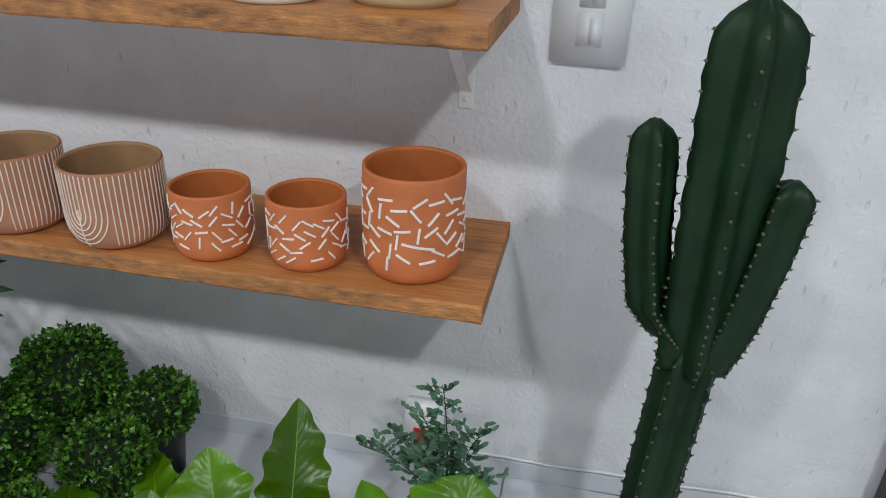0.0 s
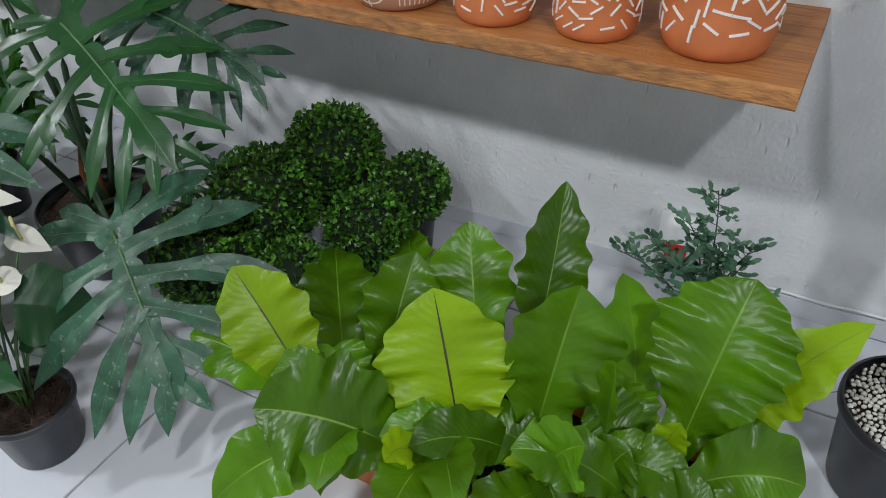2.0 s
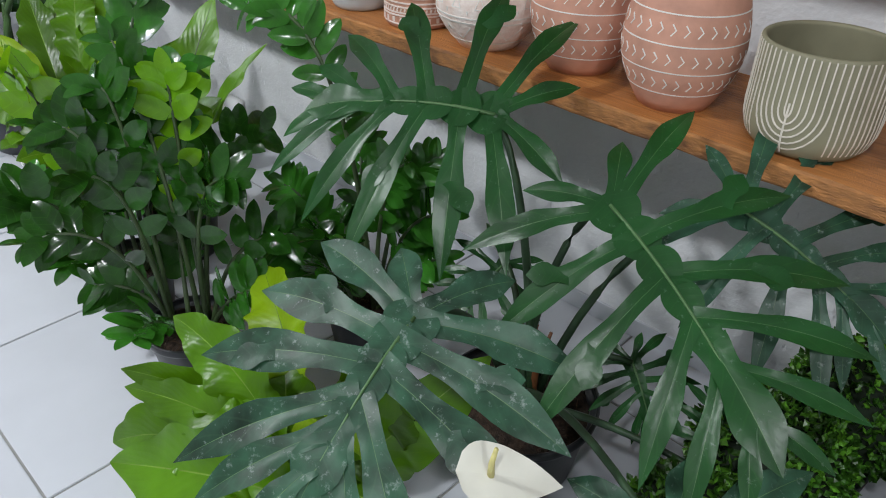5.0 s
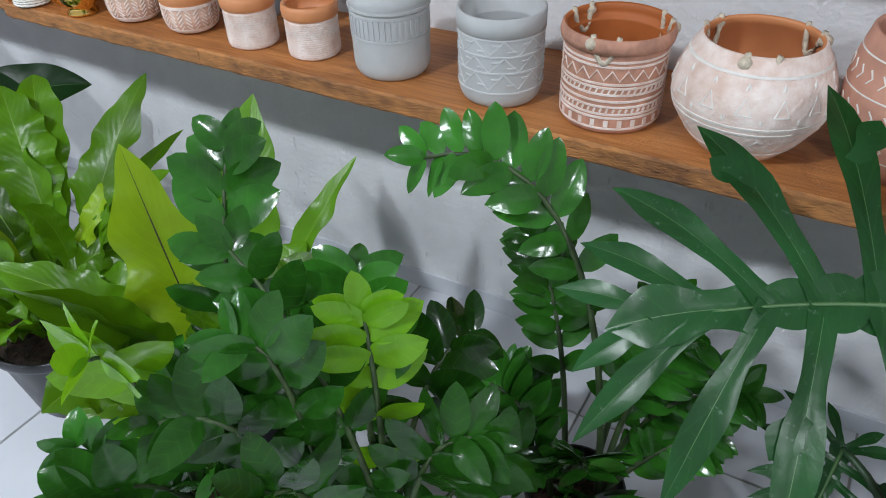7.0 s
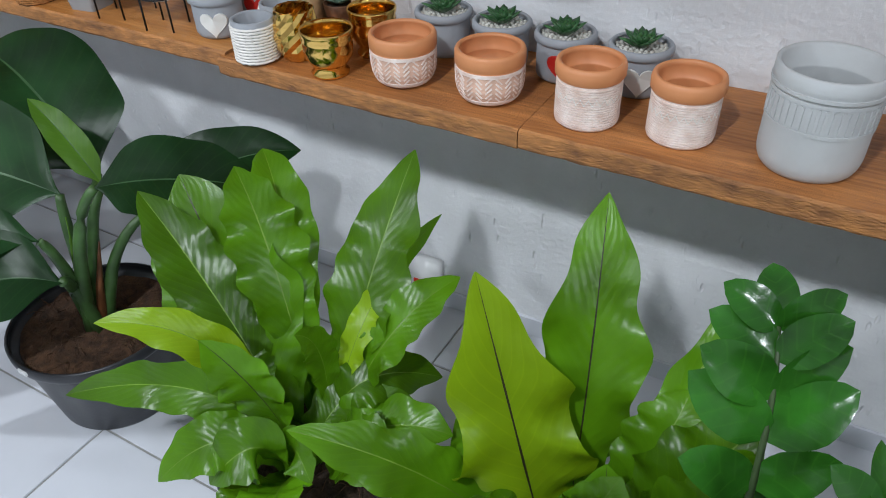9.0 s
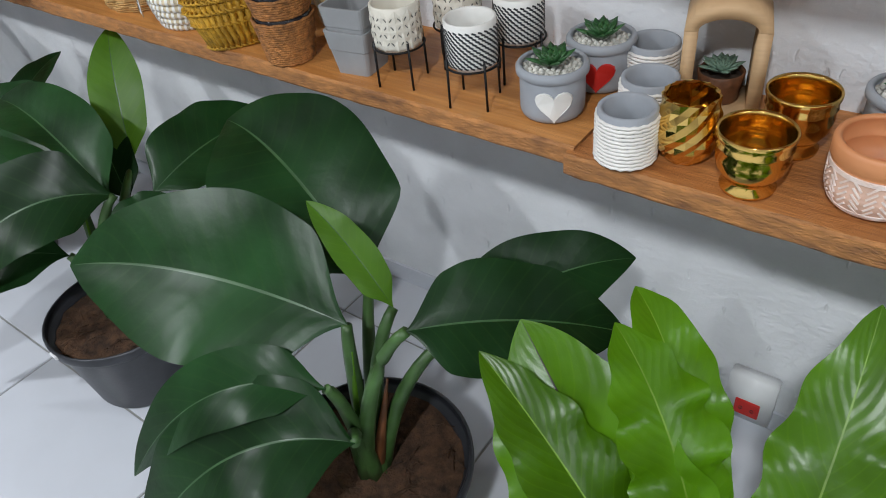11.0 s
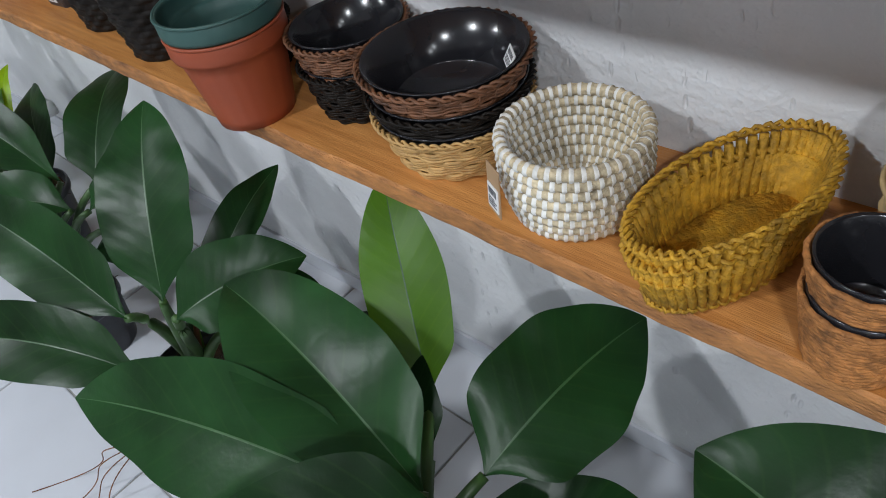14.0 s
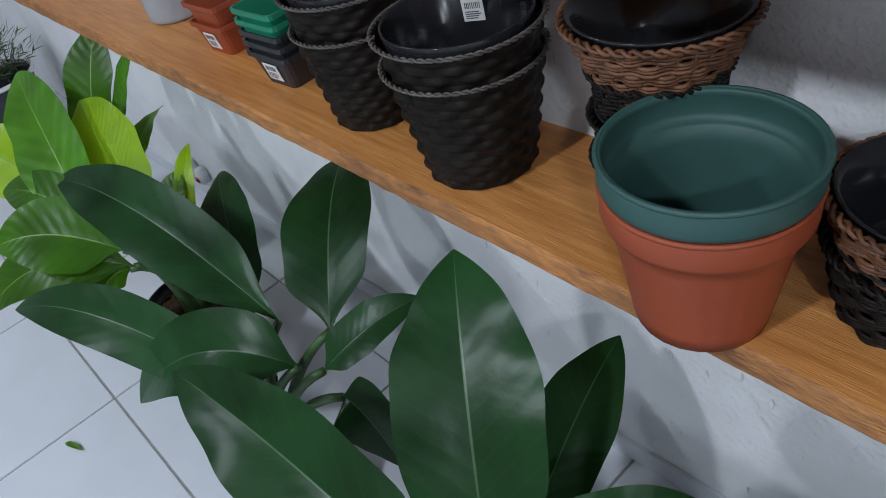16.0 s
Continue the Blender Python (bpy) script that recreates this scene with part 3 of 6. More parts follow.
heart_pot(-2.812, -0.125, RED, "grey cement pot with red heart and succulent", 20, H + 0.004)


def ribbed_cup(x, y, z):
    r, h = 0.031, 0.06
    out = [(r * 0.92, 0), (r * 0.97, 0.004), (r, h * 0.5), (r, h)]
    e, rad = clay_pot((x, y, z), out, BLUEGREY, BLUEGREY, "small grey cement cup with white rope rings", 0, "cement_cup", "small cement cups", "cup")
    bm = bmesh.new()
    for i in range(12):
        z_ = 0.004 + i * (h - 0.012) / 11
        ring(bm, r + 0.0006, z_, 0.0021, 40, 0.0006, 18, i)
    part("rope_relief", bm, WHITELINE, e, "whitewashed rope rings")


ribbed_cup(-2.715, -0.258, H)
ribbed_cup(-2.722, -0.188, H)
ribbed_cup(-2.755, -0.105, H)


def gold_cup(x, y, prof, label, facets=False):
    e = thing("gold_candle_cup", (x, y, H), label, "candle holder", "gold cups")
    bm = bmesh.new()
    n = 20 if facets else 40
    lathe(bm, pot_body(prof, 0.003), n, (lambda a, i: 1 + (0.05 if (int(round(a / (2 * math.pi) * 20)) + i) % 2 else -0.02)) if facets else None)
    part("cup", bm, GOLD, e, "", not facets)
    return e


gold_cup(-2.662, -0.228, [(0.020, 0), (0.026, 0.008), (0.030, 0.017), (0.0325, 0.026), (0.033, 0.035), (0.0325, 0.044), (0.031, 0.053), (0.0285, 0.062), (0.028, 0.072)], "mirror-gold cup with faceted diamond relief", True)
BOWLG = [(0.026, 0), (0.027, 0.004), (0.022, 0.010), (0.026, 0.016), (0.033, 0.026), (0.035, 0.038), (0.034, 0.047), (0.036, 0.050), (0.034, 0.053), (0.037, 0.060), (0.037, 0.064)]
gold_cup(-2.588, -0.252, BOWLG, "mirror-gold footed bowl cup")
gold_cup(-2.572, -0.165, [(r * 0.97, z * 1.05) for r, z in BOWLG], "mirror-gold footed bowl cup")


def plywood_holder(x, y):
    """An arched light-wood holder with a small succulent in its window."""
    e = thing("wooden_plant_holder", (x, y, H), "light plywood arched holder framing a small succulent", "plant holder", "", 18)
    bm = bmesh.new()
    w, hh, d = 0.044, 0.14, 0.035
    for s in (-1, 1):
        box(bm, s * (w - 0.007) - 0.007, s * (w - 0.007) + 0.007, -d, d, 0, hh * 0.72, 0.001)
    part("side", bm, PLY, e)
    bm = bmesh.new()
    outer = [(w * math.cos(t), hh * 0.72 + 0.03 * math.sin(t)) for t in (math.pi * i / 14 for i in range(15))]
    inner = [((w - 0.014) * math.cos(t), hh * 0.72 + 0.014 * math.sin(t)) for t in (math.pi * i / 14 for i in range(15))]
    vs = [[bm.verts.new((px, s * d, pz)) for px, pz in c] for c in (outer, inner) for s in (-1, 1)]
    for i in range(14):
        for p, q in ((0, 1), (1, 3), (3, 2), (2, 0)):
            bm.faces.new((vs[p][i], vs[p][i + 1], vs[q][i + 1], vs[q][i]))
    part("arch", bm, PLY, e)
    bm = bmesh.new()
    box(bm, -w, w, -d, d, 0.0, 0.006, 0.001)
    part("base", bm, PLY, e)
    s = thing("succulent_pot", (x, y, H + 0.006), "tiny dark pot with a grey-green succulent in holder", "succulent", "", 0)
    bm = bmesh.new()
    lathe(bm, pot_body([(0.018, 0), (0.022, 0.004), (0.026, 0.035)], 0.003), 24)
    part("body", bm, WICKER_B, s)
    bm = bmesh.new()
    lathe(bm, [(0, 0.03), (0.0225, 0.03)], 16)
    part("soil", bm, SOIL, s)
    rosette(s, 0.033, 0.032, LEAF_SUCC2, 34, 0.5)


plywood_holder(-2.672, -0.108)


def wire_stand_pot(x, y, style, rz=15):
    z0, r, h, foot = H + 0.004, 0.031, 0.060, 0.046
    e = thing("plant_pot_on_stand", (x, y, z0), ("cream pot with diamond lattice relief" if style else "white pot with black woven pattern") + " on black wire stand", "plant pot", "pots on wire stands", rz)
    out = [(r * 0.7, 0), (r * 0.78, 0.005), (r * 0.96, 0.007), (r, 0.012), (r, h * 0.6), (r, h)]
    bm = bmesh.new()
    fs = lathe(bm, [(q, z + foot) for q, z in pot_body(out, 0.004)], 40)
    part("body", bm, CREAM if style else WHITECER, e)
    rad = interp([(q, z + foot) for q, z in out])
    bm = bmesh.new()
    if style:
        n, rows = 11, 4
        for k in range(n):
            a = 2 * math.pi * k / n
            for s in (-1, 1):
                stroke(bm, rad, [(a + s * i * math.pi / n * 0.5 * 1.0, foot + 0.01 + (h - 0.016) * i / 8) for i in range(9)], 0.0016, 0.0006)
        bands("lattice", bm, LATTICE, e, "grey-brown lattice lines")
        bm = bmesh.new()
        for i in range(5):
            for k in range(n):
                a = 2 * math.pi * (k + 0.5 * (i % 2)) / n
                zc = foot + 0.015 + i * (h - 0.024) / 4
                q = [bm.verts.new(((r + o) * math.cos(a + da), (r + o) * math.sin(a + da), zc + dz)) for da, dz, o in ((-0.22, 0, 0.0004), (0, -0.0078, 0.0004), (0.22, 0, 0.0004), (0, 0.0078, 0.0004), (0, 0, 0.0015))]
                for c in range(4):
                    bm.faces.new((q[c], q[(c + 1) % 4], q[4]))
        part("diamond_relief", bm, CREAM, e, "", False)
    else:
        for i in range(14):
            z = foot + 0.010 + i * (h - 0.018) / 13
            for k in range(26):
                a = 2 * math.pi * (k + 0.5 * (i % 2)) / 26
                stroke(bm, rad, [(a - 0.075, z + 0.001), (a + 0.075, z - 0.001)], 0.0024, 0.0007)
        bands("woven_pattern", bm, BLACKLINE, e, "black woven dash pattern")
    bm = bmesh.new()
    ring(bm, r + 0.002, foot + 0.006, 0.0014)
    part("stand_ring", bm, IRON, e)
    for k in range(4):
        a = math.pi / 4 + k * math.pi / 2
        bm = bmesh.new()
        tube(bm, [((r + 0.002) * math.cos(a), (r + 0.002) * math.sin(a), foot + 0.016), ((r + 0.003) * math.cos(a), (r + 0.003) * math.sin(a), 0.0)], 0.0016, 6)
        part("stand_leg", bm, IRON, e)


wire_stand_pot(-2.925, -0.233, 0)
wire_stand_pot(-2.911, -0.150, 0, 40)
wire_stand_pot(-3.041, -0.229, 1)
wire_stand_pot(-3.005, -0.148, 1, 40)


def square_pots(x, y):
    for k, z in enumerate((0.0, 0.032)):
        e = thing("square_pot", (x, y, H + 0.004 + z), "square grey cement pot " + ("nested in another" if k else "at the bottom of a nested pair"), "plant pot", "nested square pots", 8)
        bm = bmesh.new()
        rings = []
        for q, zz in ((0.0255, 0), (0.0300, 0.034), (0.0310, 0.036), (0.0335, 0.060), (0.0335, 0.062), (0.0305, 0.062), (0.0280, 0.042), (0.0240, 0.008)):
            c = 0.006
            pts = []
            for sx, sy in ((1, 1), (-1, 1), (-1, -1), (1, -1)):
                a0 = math.atan2(sy, sx) - math.pi / 4
                for i in range(4):
                    a = a0 + i / 3 * math.pi / 2
                    pts.append((sx * (q - c) + c * math.cos(a), sy * (q - c) + c * math.sin(a)))
            rings.append([bm.verts.new((px, py, zz)) for px, py in pts])
        for a, b in zip(rings, rings[1:]):
            for i in range(16):
                bm.faces.new((a[i], a[(i + 1) % 16], b[(i + 1) % 16], b[i]))
        bm.faces.new(rings[0][::-1])
        bm.faces.new(rings[-1])
        part("body", bm, GREYPOT, e, "", False)


square_pots(-3.118, -0.222)

# ---- baskets ----


def corded(loc, r0, r1, h, rows, label, group, mat, lining, z0=0.0, inner=True):
    """A cup wound with cord, over a dark lining."""
    e = thing("cord_planter", loc, label, "planter", group)
    bm = bmesh.new()
    for i in range(rows):
        t = i / (rows - 1)
        bm = bmesh.new()
        ring(bm, r0 + (r1 - r0) * t, 0.003 + t * (h - 0.006), h / rows * 0.62, 36, 0.0007, 13, i * 1.7)
        part("cord", bm, mat, e)
    bm = bmesh.new()
    lathe(bm, pot_body([(r0 - 0.002, 0.0), (r1 - 0.0025, h + 0.001)], 0.003), 40)
    part("lining", bm, lining, e, "smooth black plastic lining")
    return e


corded((-3.236, -0.243, H + 0.004), 0.033, 0.0425, 0.066, 19, "brown cord-wrapped planter under a nested one", "nested cord planters", BROWNROPE, BLACKGLOSS)
corded((-3.236, -0.243, H + 0.040), 0.030, 0.0435, 0.062, 17, "brown cord-wrapped planter nested in another", "nested cord planters", BROWNROPE, BLACKGLOSS)


def weave(bm, r_of, h, rows, cols, bulge, alt=0, sub=4, thick=0.003, stretch=(1, 1)):
    """Over-and-under woven strands: each row bulges out between the stakes."""
    n = cols * sub
    rows_v = []
    for i in range(rows):
        z0, z1 = h * i / rows, h * (i + 1) / rows
        for zz, amp in ((z0 + (z1 - z0) * 0.04, 0.1), (z0 + (z1 - z0) * 0.3, 0.85), (z0 + (z1 - z0) * 0.7, 0.85), (z0 + (z1 - z0) * 0.96, 0.1)):
            ringv = []
            for k in range(n):
                a = 2 * math.pi * k / n
                s = math.sin(a * cols / 2 + math.pi * (i % 2) + 0.0)
                q = r_of(zz) + bulge * amp * (0.45 + 0.55 * s)
                ringv.append(bm.verts.new((q * math.cos(a) * stretch[0], q * math.sin(a) * stretch[1], zz)))
            rows_v.append(ringv)
    faces = []
    for i, (a, b) in enumerate(zip(rows_v, rows_v[1:])):
        for k in range(n):
            f = bm.faces.new((a[k], a[(k + 1) % n], b[(k + 1) % n], b[k]))
            f.material_index = alt and int(((k + 0.5) / sub * 1.0 + (i // 4)) % 2)
            faces.append(f)
    return faces


def braid(bm, r, z, thick, k, stretch=(1, 1)):
    """A rope edge: two strands wound round one another."""
    for ph in (0, math.pi):
        n = 120
        tube(bm, [((r + thick * math.sin(k * a + ph)) * math.cos(a) * stretch[0], (r + thick * math.sin(k * a + ph)) * math.sin(a) * stretch[1], z + thick * 0.8 * math.cos(k * a + ph)) for a in (2 * math.pi * i / n for i in range(n))], thick * 0.7, 5, True)


def wicker_side(bm, rf, h, rows, cols, amp, seed, per=3):
    """Bundles of thin strands that run over and under upright stakes."""
    rnd = random.Random(seed)
    n = cols * 3
    step = h / rows
    for i in range(rows):
        for q in range(per):
            z = step * (i + (q + 0.5) / per)
            jz, jr = rnd.uniform(-0.0004, 0.0004), rnd.uniform(-0.0006, 0.0006)
            tube(bm, [((rf(z) + jr + amp * math.sin(cols / 2 * a + math.pi * (i % 2))) * math.cos(a), (rf(z) + jr + amp * math.sin(cols / 2 * a + math.pi * (i % 2))) * math.sin(a), z + jz + 0.0006 * math.sin(5 * a + i)) for a in (2 * math.pi * k / n for k in range(n))], step / per * 0.56, 5, True)
    for k in range(cols):
        a = 2 * math.pi * k / cols
        tube(bm, [(rf(z) * math.cos(a), rf(z) * math.sin(a), z) for z in (0.001, h * 0.5, h)], 0.0018, 4)


def label_tag(parent, m, w, h, name="label", bars=4, seed=0):
    """A white paper tag with unreadable grey print as bars."""
    bm = bmesh.new()
    box(bm, -w / 2, w / 2, -0.0005, 0.0005, -h / 2, h / 2)
    t = part(name, bm, PAPER, parent, "white printed price label", False)
    t.matrix_basis = m
    rnd = random.Random(seed)
    bm = bmesh.new()
    for i in range(9):
        x = -w * 0.36 + i * w * 0.085
        box(bm, x, x + w * rnd.uniform(0.02, 0.05), -0.0009, -0.0004, h * 0.1, h * 0.38)
    for i in range(bars):
        z = -h * 0.05 - i * h * 0.1
        box(bm, -w * 0.38, w * rnd.uniform(0.1, 0.38), -0.0009, -0.0004, z - h * 0.025, z + h * 0.02)
    part("print", bm, INK, t, "", False)


def wicker_bowl(loc, r0, r1, h, mat, label, lining=None, cols=36, rows=6, group="stacked wicker bowls", rz=0.0):
    e = thing("wicker_bowl", loc, label, "basket", group, rz)
    bm = bmesh.new()
    rf = lambda z: r0 + (r1 - r0) * (z / h) ** 0.8
    wicker_side(bm, rf, h * 0.92, rows, cols, 0.0022, rows)
    tagged(part("woven_side", bm, mat, e, "", True), kind="stuff")
    bm = bmesh.new()
    braid(bm, r1 + 0.002, h * 0.95, 0.0026, 24)
    part("braided_rim", bm, mat, e)
    bm = bmesh.new()
    lathe(bm, pot_body([(r0 - 0.006, 0.0), (rf(h * 0.5) - 0.006, h * 0.5), (r1 - 0.004, h * 0.98), (r1 - 0.001, h * 1.02)], 0.004), 48)
    part("lining", bm, lining or BLACKGLOSS, e, "glossy black plastic liner")
    return e


wicker_bowl((-3.664, -0.184, H + 0.004), 0.061, 0.083, 0.062, WICKER_L, "honey wicker bowl at the bottom of a stack", None, 24, 5)
wicker_bowl((-3.664, -0.184, H + 0.036), 0.062, 0.084, 0.054, WICKER_D, "black wicker bowl in the middle of a stack", None, 24, 4)
wb = wicker_bowl((-3.664, -0.184, H + 0.066), 0.063, 0.087, 0.054, WICKER_B, "brown wicker bowl with black liner on a stack", BLACKGLOSS, 28, 5)
label_tag(wb, pose(0.048, 0.042, 0.034, -28, 0, -42), 0.028, 0.018)
wicker_bowl((-3.832, -0.168, H + 0.004), 0.05, 0.066, 0.068, WICKER_D, "dark wicker bowl under a brown one", None, 26, 6)
wicker_bowl((-3.832, -0.168, H + 0.044), 0.052, 0.069, 0.066, WICKER_B, "brown wicker bowl stacked on a dark one", None, 28, 6)
for k in range(4):
    wicker_bowl((-4.047, -0.168, H + 0.004 + 0.042 * k), 0.040, 0.071 if k == 3 else 0.053, 0.068, WICKER_B if k == 3 else WICKER_D, ("brown" if k == 3 else "dark") + " wicker bowl in a tall stack", None, 32, 6, "tall stack of wicker bowls")


def coil_basket(x, y):
    e = thing("coiled_basket", (x, y, H + 0.004), "round seagrass coil basket with white stitching", "basket")
    r, h, rows = 0.066, 0.087, 8
    n = 215

    def coil(rr, z, th, ph):
        rings, bm = [], bmesh.new()
        for k in range(n):
            a = 2 * math.pi * k / n
            on = (k + ph) % 5 < 2
            t = th * (1.12 if on else 0.94)
            rings.append([bm.verts.new(((rr + t * math.cos(q)) * math.cos(a), (rr + t * math.cos(q)) * math.sin(a), z + t * math.sin(q))) for q in (2 * math.pi * i / 8 for i in range(8))])
        for k in range(n):
            A, B = rings[k], rings[(k + 1) % n]
            for i in range(8):
                f = bm.faces.new((A[i], A[(i + 1) % 8], B[(i + 1) % 8], B[i]))
                f.material_index = 1 if (k + ph) % 5 < 2 else 0
        part("coil", bm, [STRAW, STRAPW], e)

    th = h / rows / 2 * 1.12
    for i in range(rows):
        t = i / (rows - 1)
        coil(r - 0.010 + 0.010 * math.sin(min(1, t * 1.6) * math.pi / 2), th + i * h / rows, th, (i % 2) * 2 + (i // 2))
    for j in range(6):
        coil(r - 0.022 - j * 0.0115, th * 0.9, th * 0.9, j)
    bm = bmesh.new()
    box(bm, -0.013, 0.013, -0.0006, 0.0006, -0.03, 0.022, 0.0003)
    tag = part("card_tag", bm, CARD, e, "brown kraft card tag with label", False)
    tag.matrix_basis = pose(-0.036, -0.074, 0.055, -4, 0, -26)
    label_tag(tag, pose(0, -0.0012, -0.012), 0.021, 0.026, "label", 4, 3)


coil_basket(-3.502, -0.199)


def oval_basket(x, y, z, k):
    e = thing("oval_basket", (x, y, z), "oval mustard paper-rope basket " + ("nested in another" if k else "under a nested one"), "basket", "nested mustard baskets", 74)
    h = 0.064
    bm = bmesh.new()
    st = (1.70, 0.82)
    rf = lambda zz: 0.047 + 0.013 * (zz / h)
    for i in range(50):
        a = 2 * math.pi * i / 50
        p = [(rf(zz) * math.cos(a + w) * st[0], rf(zz) * math.sin(a + w) * st[1], zz) for zz, w in ((0.002, 0), (h * 0.3, 0.02), (h * 0.6, 0), (h * 0.9, 0.02))]
        tube(bm, p, 0.0043, 6)
        part("upright_cord", bm, MUSTARD, e)
        bm = bmesh.new()
    lathe(bm, [(0, 0.004), (0.046, 0.004), (0.047, 0.002)], 40)
    lathe(bm, [(0.045, 0.003), (rf(h * 0.6) - 0.003, h * 0.62), (rf(h * 0.6) - 0.0015, h * 0.62), (0.047, 0.003)], 44)
    for v in bm.verts:
        v.co.x *= st[0]
        v.co.y *= st[1]
    part("woven_inside", bm, MUSTARD, e)
    for zz in (0.004, h * 0.66, h * 0.97):
        bm = bmesh.new()
        braid(bm, rf(zz) + 0.001, zz, 0.0030, 26, st)
        part("rope_band" if zz < h * 0.9 else "rope_rim", bm, MUSTARD, e)


oval_basket(-3.352, -0.198, H + 0.004, 0)
oval_basket(-3.352, -0.198, H + 0.020, 1)


def bamboo_basket(x, y, z, k):
    e = thing("bamboo_basket", (x, y, z), "woven bamboo-strip planter " + ("at the top of a nested stack" if k == 2 else "in a nested stack"), "basket", "nested bamboo baskets")
    bm = bmesh.new()
    h = 0.085
    rf = lambda zz: 0.040 + 0.014 * zz / h
    weave(bm, rf, h, 6, 22, 0.0042, 1, 4)
    part("woven_side", bm, [BAMBOO, STRAW], e)
    bm = bmesh.new()
    lathe(bm, pot_body([(0.039, 0.0), (0.0525, h * 0.9)], 0.0025), 36)
    part("lining", bm, BAMBOO, e)
    bm = bmesh.new()
    ring(bm, rf(h) + 0.001, h, 0.0022)
    part("rim", bm, BAMBOO, e)


for k in range(3):
    bamboo_basket(-3.212, -0.135, H + 0.004 + 0.028 * k, k)
liner = thing("plastic_pot", (-3.212, -0.135, H + 0.069), "black plastic pot standing inside a bamboo planter", "plant pot")
bm = bmesh.new()
lathe(bm, pot_body([(0.028, 0.0), (0.038, 0.06), (0.040, 0.062), (0.040, 0.068)], 0.003), 40)
part("body", bm, BLACKGLOSS, liner)
label_tag(liner, pose(0.02, -0.042, 0.064, 60, 0, 20), 0.036, 0.012)


def plastic_pot(loc, r0, r1, h, mat, label, ribs=24, group="nested plastic pots"):
    e = thing("plastic_pot", loc, label, "plant pot", group)
    out = [(r0, 0)]
    for i in range(1, 8):
        out.append((r0 + (r1 * 0.9 - r0) * i / 7, h * 0.78 * i / 7))
    out += [(r1 * 0.93, h * 0.79), (r1 * 0.98, h * 0.80), (r1, h * 0.84), (r1, h * 0.96), (r1 * 0.985, h)]
    bm = bmesh.new()
    lathe(bm, pot_body(out, 0.004), 96, lambda a, i: 1 + (0.006 * max(0, math.cos(a * ribs)) if 2 <= i <= 9 else 0))
    part("body", bm, mat, e)
    bm = bmesh.new()
    ring(bm, r1 * 0.99, h, 0.0022, 48)
    part("rim", bm, mat, e)
    return e


plastic_pot((-3.954, -0.250, H + 0.004), 0.05, 0.0725, 0.122, TERRAPL, "terracotta-coloured plastic pot with ribbed sides")
plastic_pot((-3.954, -0.250, H + 0.038), 0.051, 0.0735, 0.114, GREENPL, "dark green plastic pot nested in a terracotta one")


def dark_basket(x, y, z, r0, r1, h, label):
    e = thing("wicker_basket", (x, y, z), label, "basket", "dark wicker baskets")
    rf = lambda zz: r0 + (r1 - r0) * zz / h
    bm = bmesh.new()
    weave(bm, rf, h * 0.95, 12, 26, 0.0042, 0, 6)
    tagged(part("woven_side", bm, WICKER_D, e, "flat black strips woven over stakes"), kind="stuff")
    bm = bmesh.new()
    braid(bm, r1 + 0.003, h * 0.96, 0.0019, 30)
    part("braided_rim", bm, GREYWICKER, e, "thin grey-brown braided rim")
    bm = bmesh.new()
    lathe(bm, pot_body([(r0 - 0.006, 0), (r1 - 0.006, h)], 0.003), 40)
    part("lining", bm, BLACKGLOSS, e, "black plastic liner")
    return e


dark_basket(-4.245, -0.195, H + 0.004, 0.056, 0.078, 0.13, "dark woven wicker basket under a nested one")
d2 = dark_basket(-4.245, -0.195, H + 0.042, 0.056, 0.08, 0.126, "dark woven wicker basket nested in another")
label_tag(d2, pose(-0.033, 0.051, 0.1, 8, 0, 33), 0.022, 0.024)
dark_basket(-4.435, -0.185, H + 0.004, 0.05, 0.07, 0.126, "dark woven wicker basket under a nested one")
dark_basket(-4.435, -0.185, H + 0.046, 0.05, 0.072, 0.126, "dark woven wicker basket nested in another")


def square_tray(x, y, z, mat, label, q=0.045, h=0.05, tagit=False, group="stacked square plastic pots"):
    e = thing("square_plastic_pot", (x, y, z), label, "plant pot", group, 4)
    bm = bmesh.new()
    rings = []
    for w, zz in ((q * 0.72, 0), (q * 0.9, h * 0.84), (q, h * 0.86), (q, h), (q * 0.94, h), (q * 0.7, 0.004)):
        c = 0.008
        pts = []
        for sx, sy in ((1, 1), (-1, 1), (-1, -1), (1, -1)):
            a0 = math.atan2(sy, sx) - math.pi / 4
            for i in range(3):
                a = a0 + i / 2 * math.pi / 2
                pts.append((sx * (w - c) + c * math.cos(a), sy * (w - c) + c * math.sin(a)))
        rings.append([bm.verts.new((px, py, zz)) for px, py in pts])
    for a, b in zip(rings, rings[1:]):
        for i in range(12):
            bm.faces.new((a[i], a[(i + 1) % 12], b[(i + 1) % 12], b[i]))
    bm.faces.new(rings[0][::-1])
    bm.faces.new(rings[-1])
    part("body", bm, mat, e, "", False)
    if tagit:
        label_tag(e, pose(0.0, -q * 0.86, h * 0.45, 12, 0, 0), 0.03, 0.026)


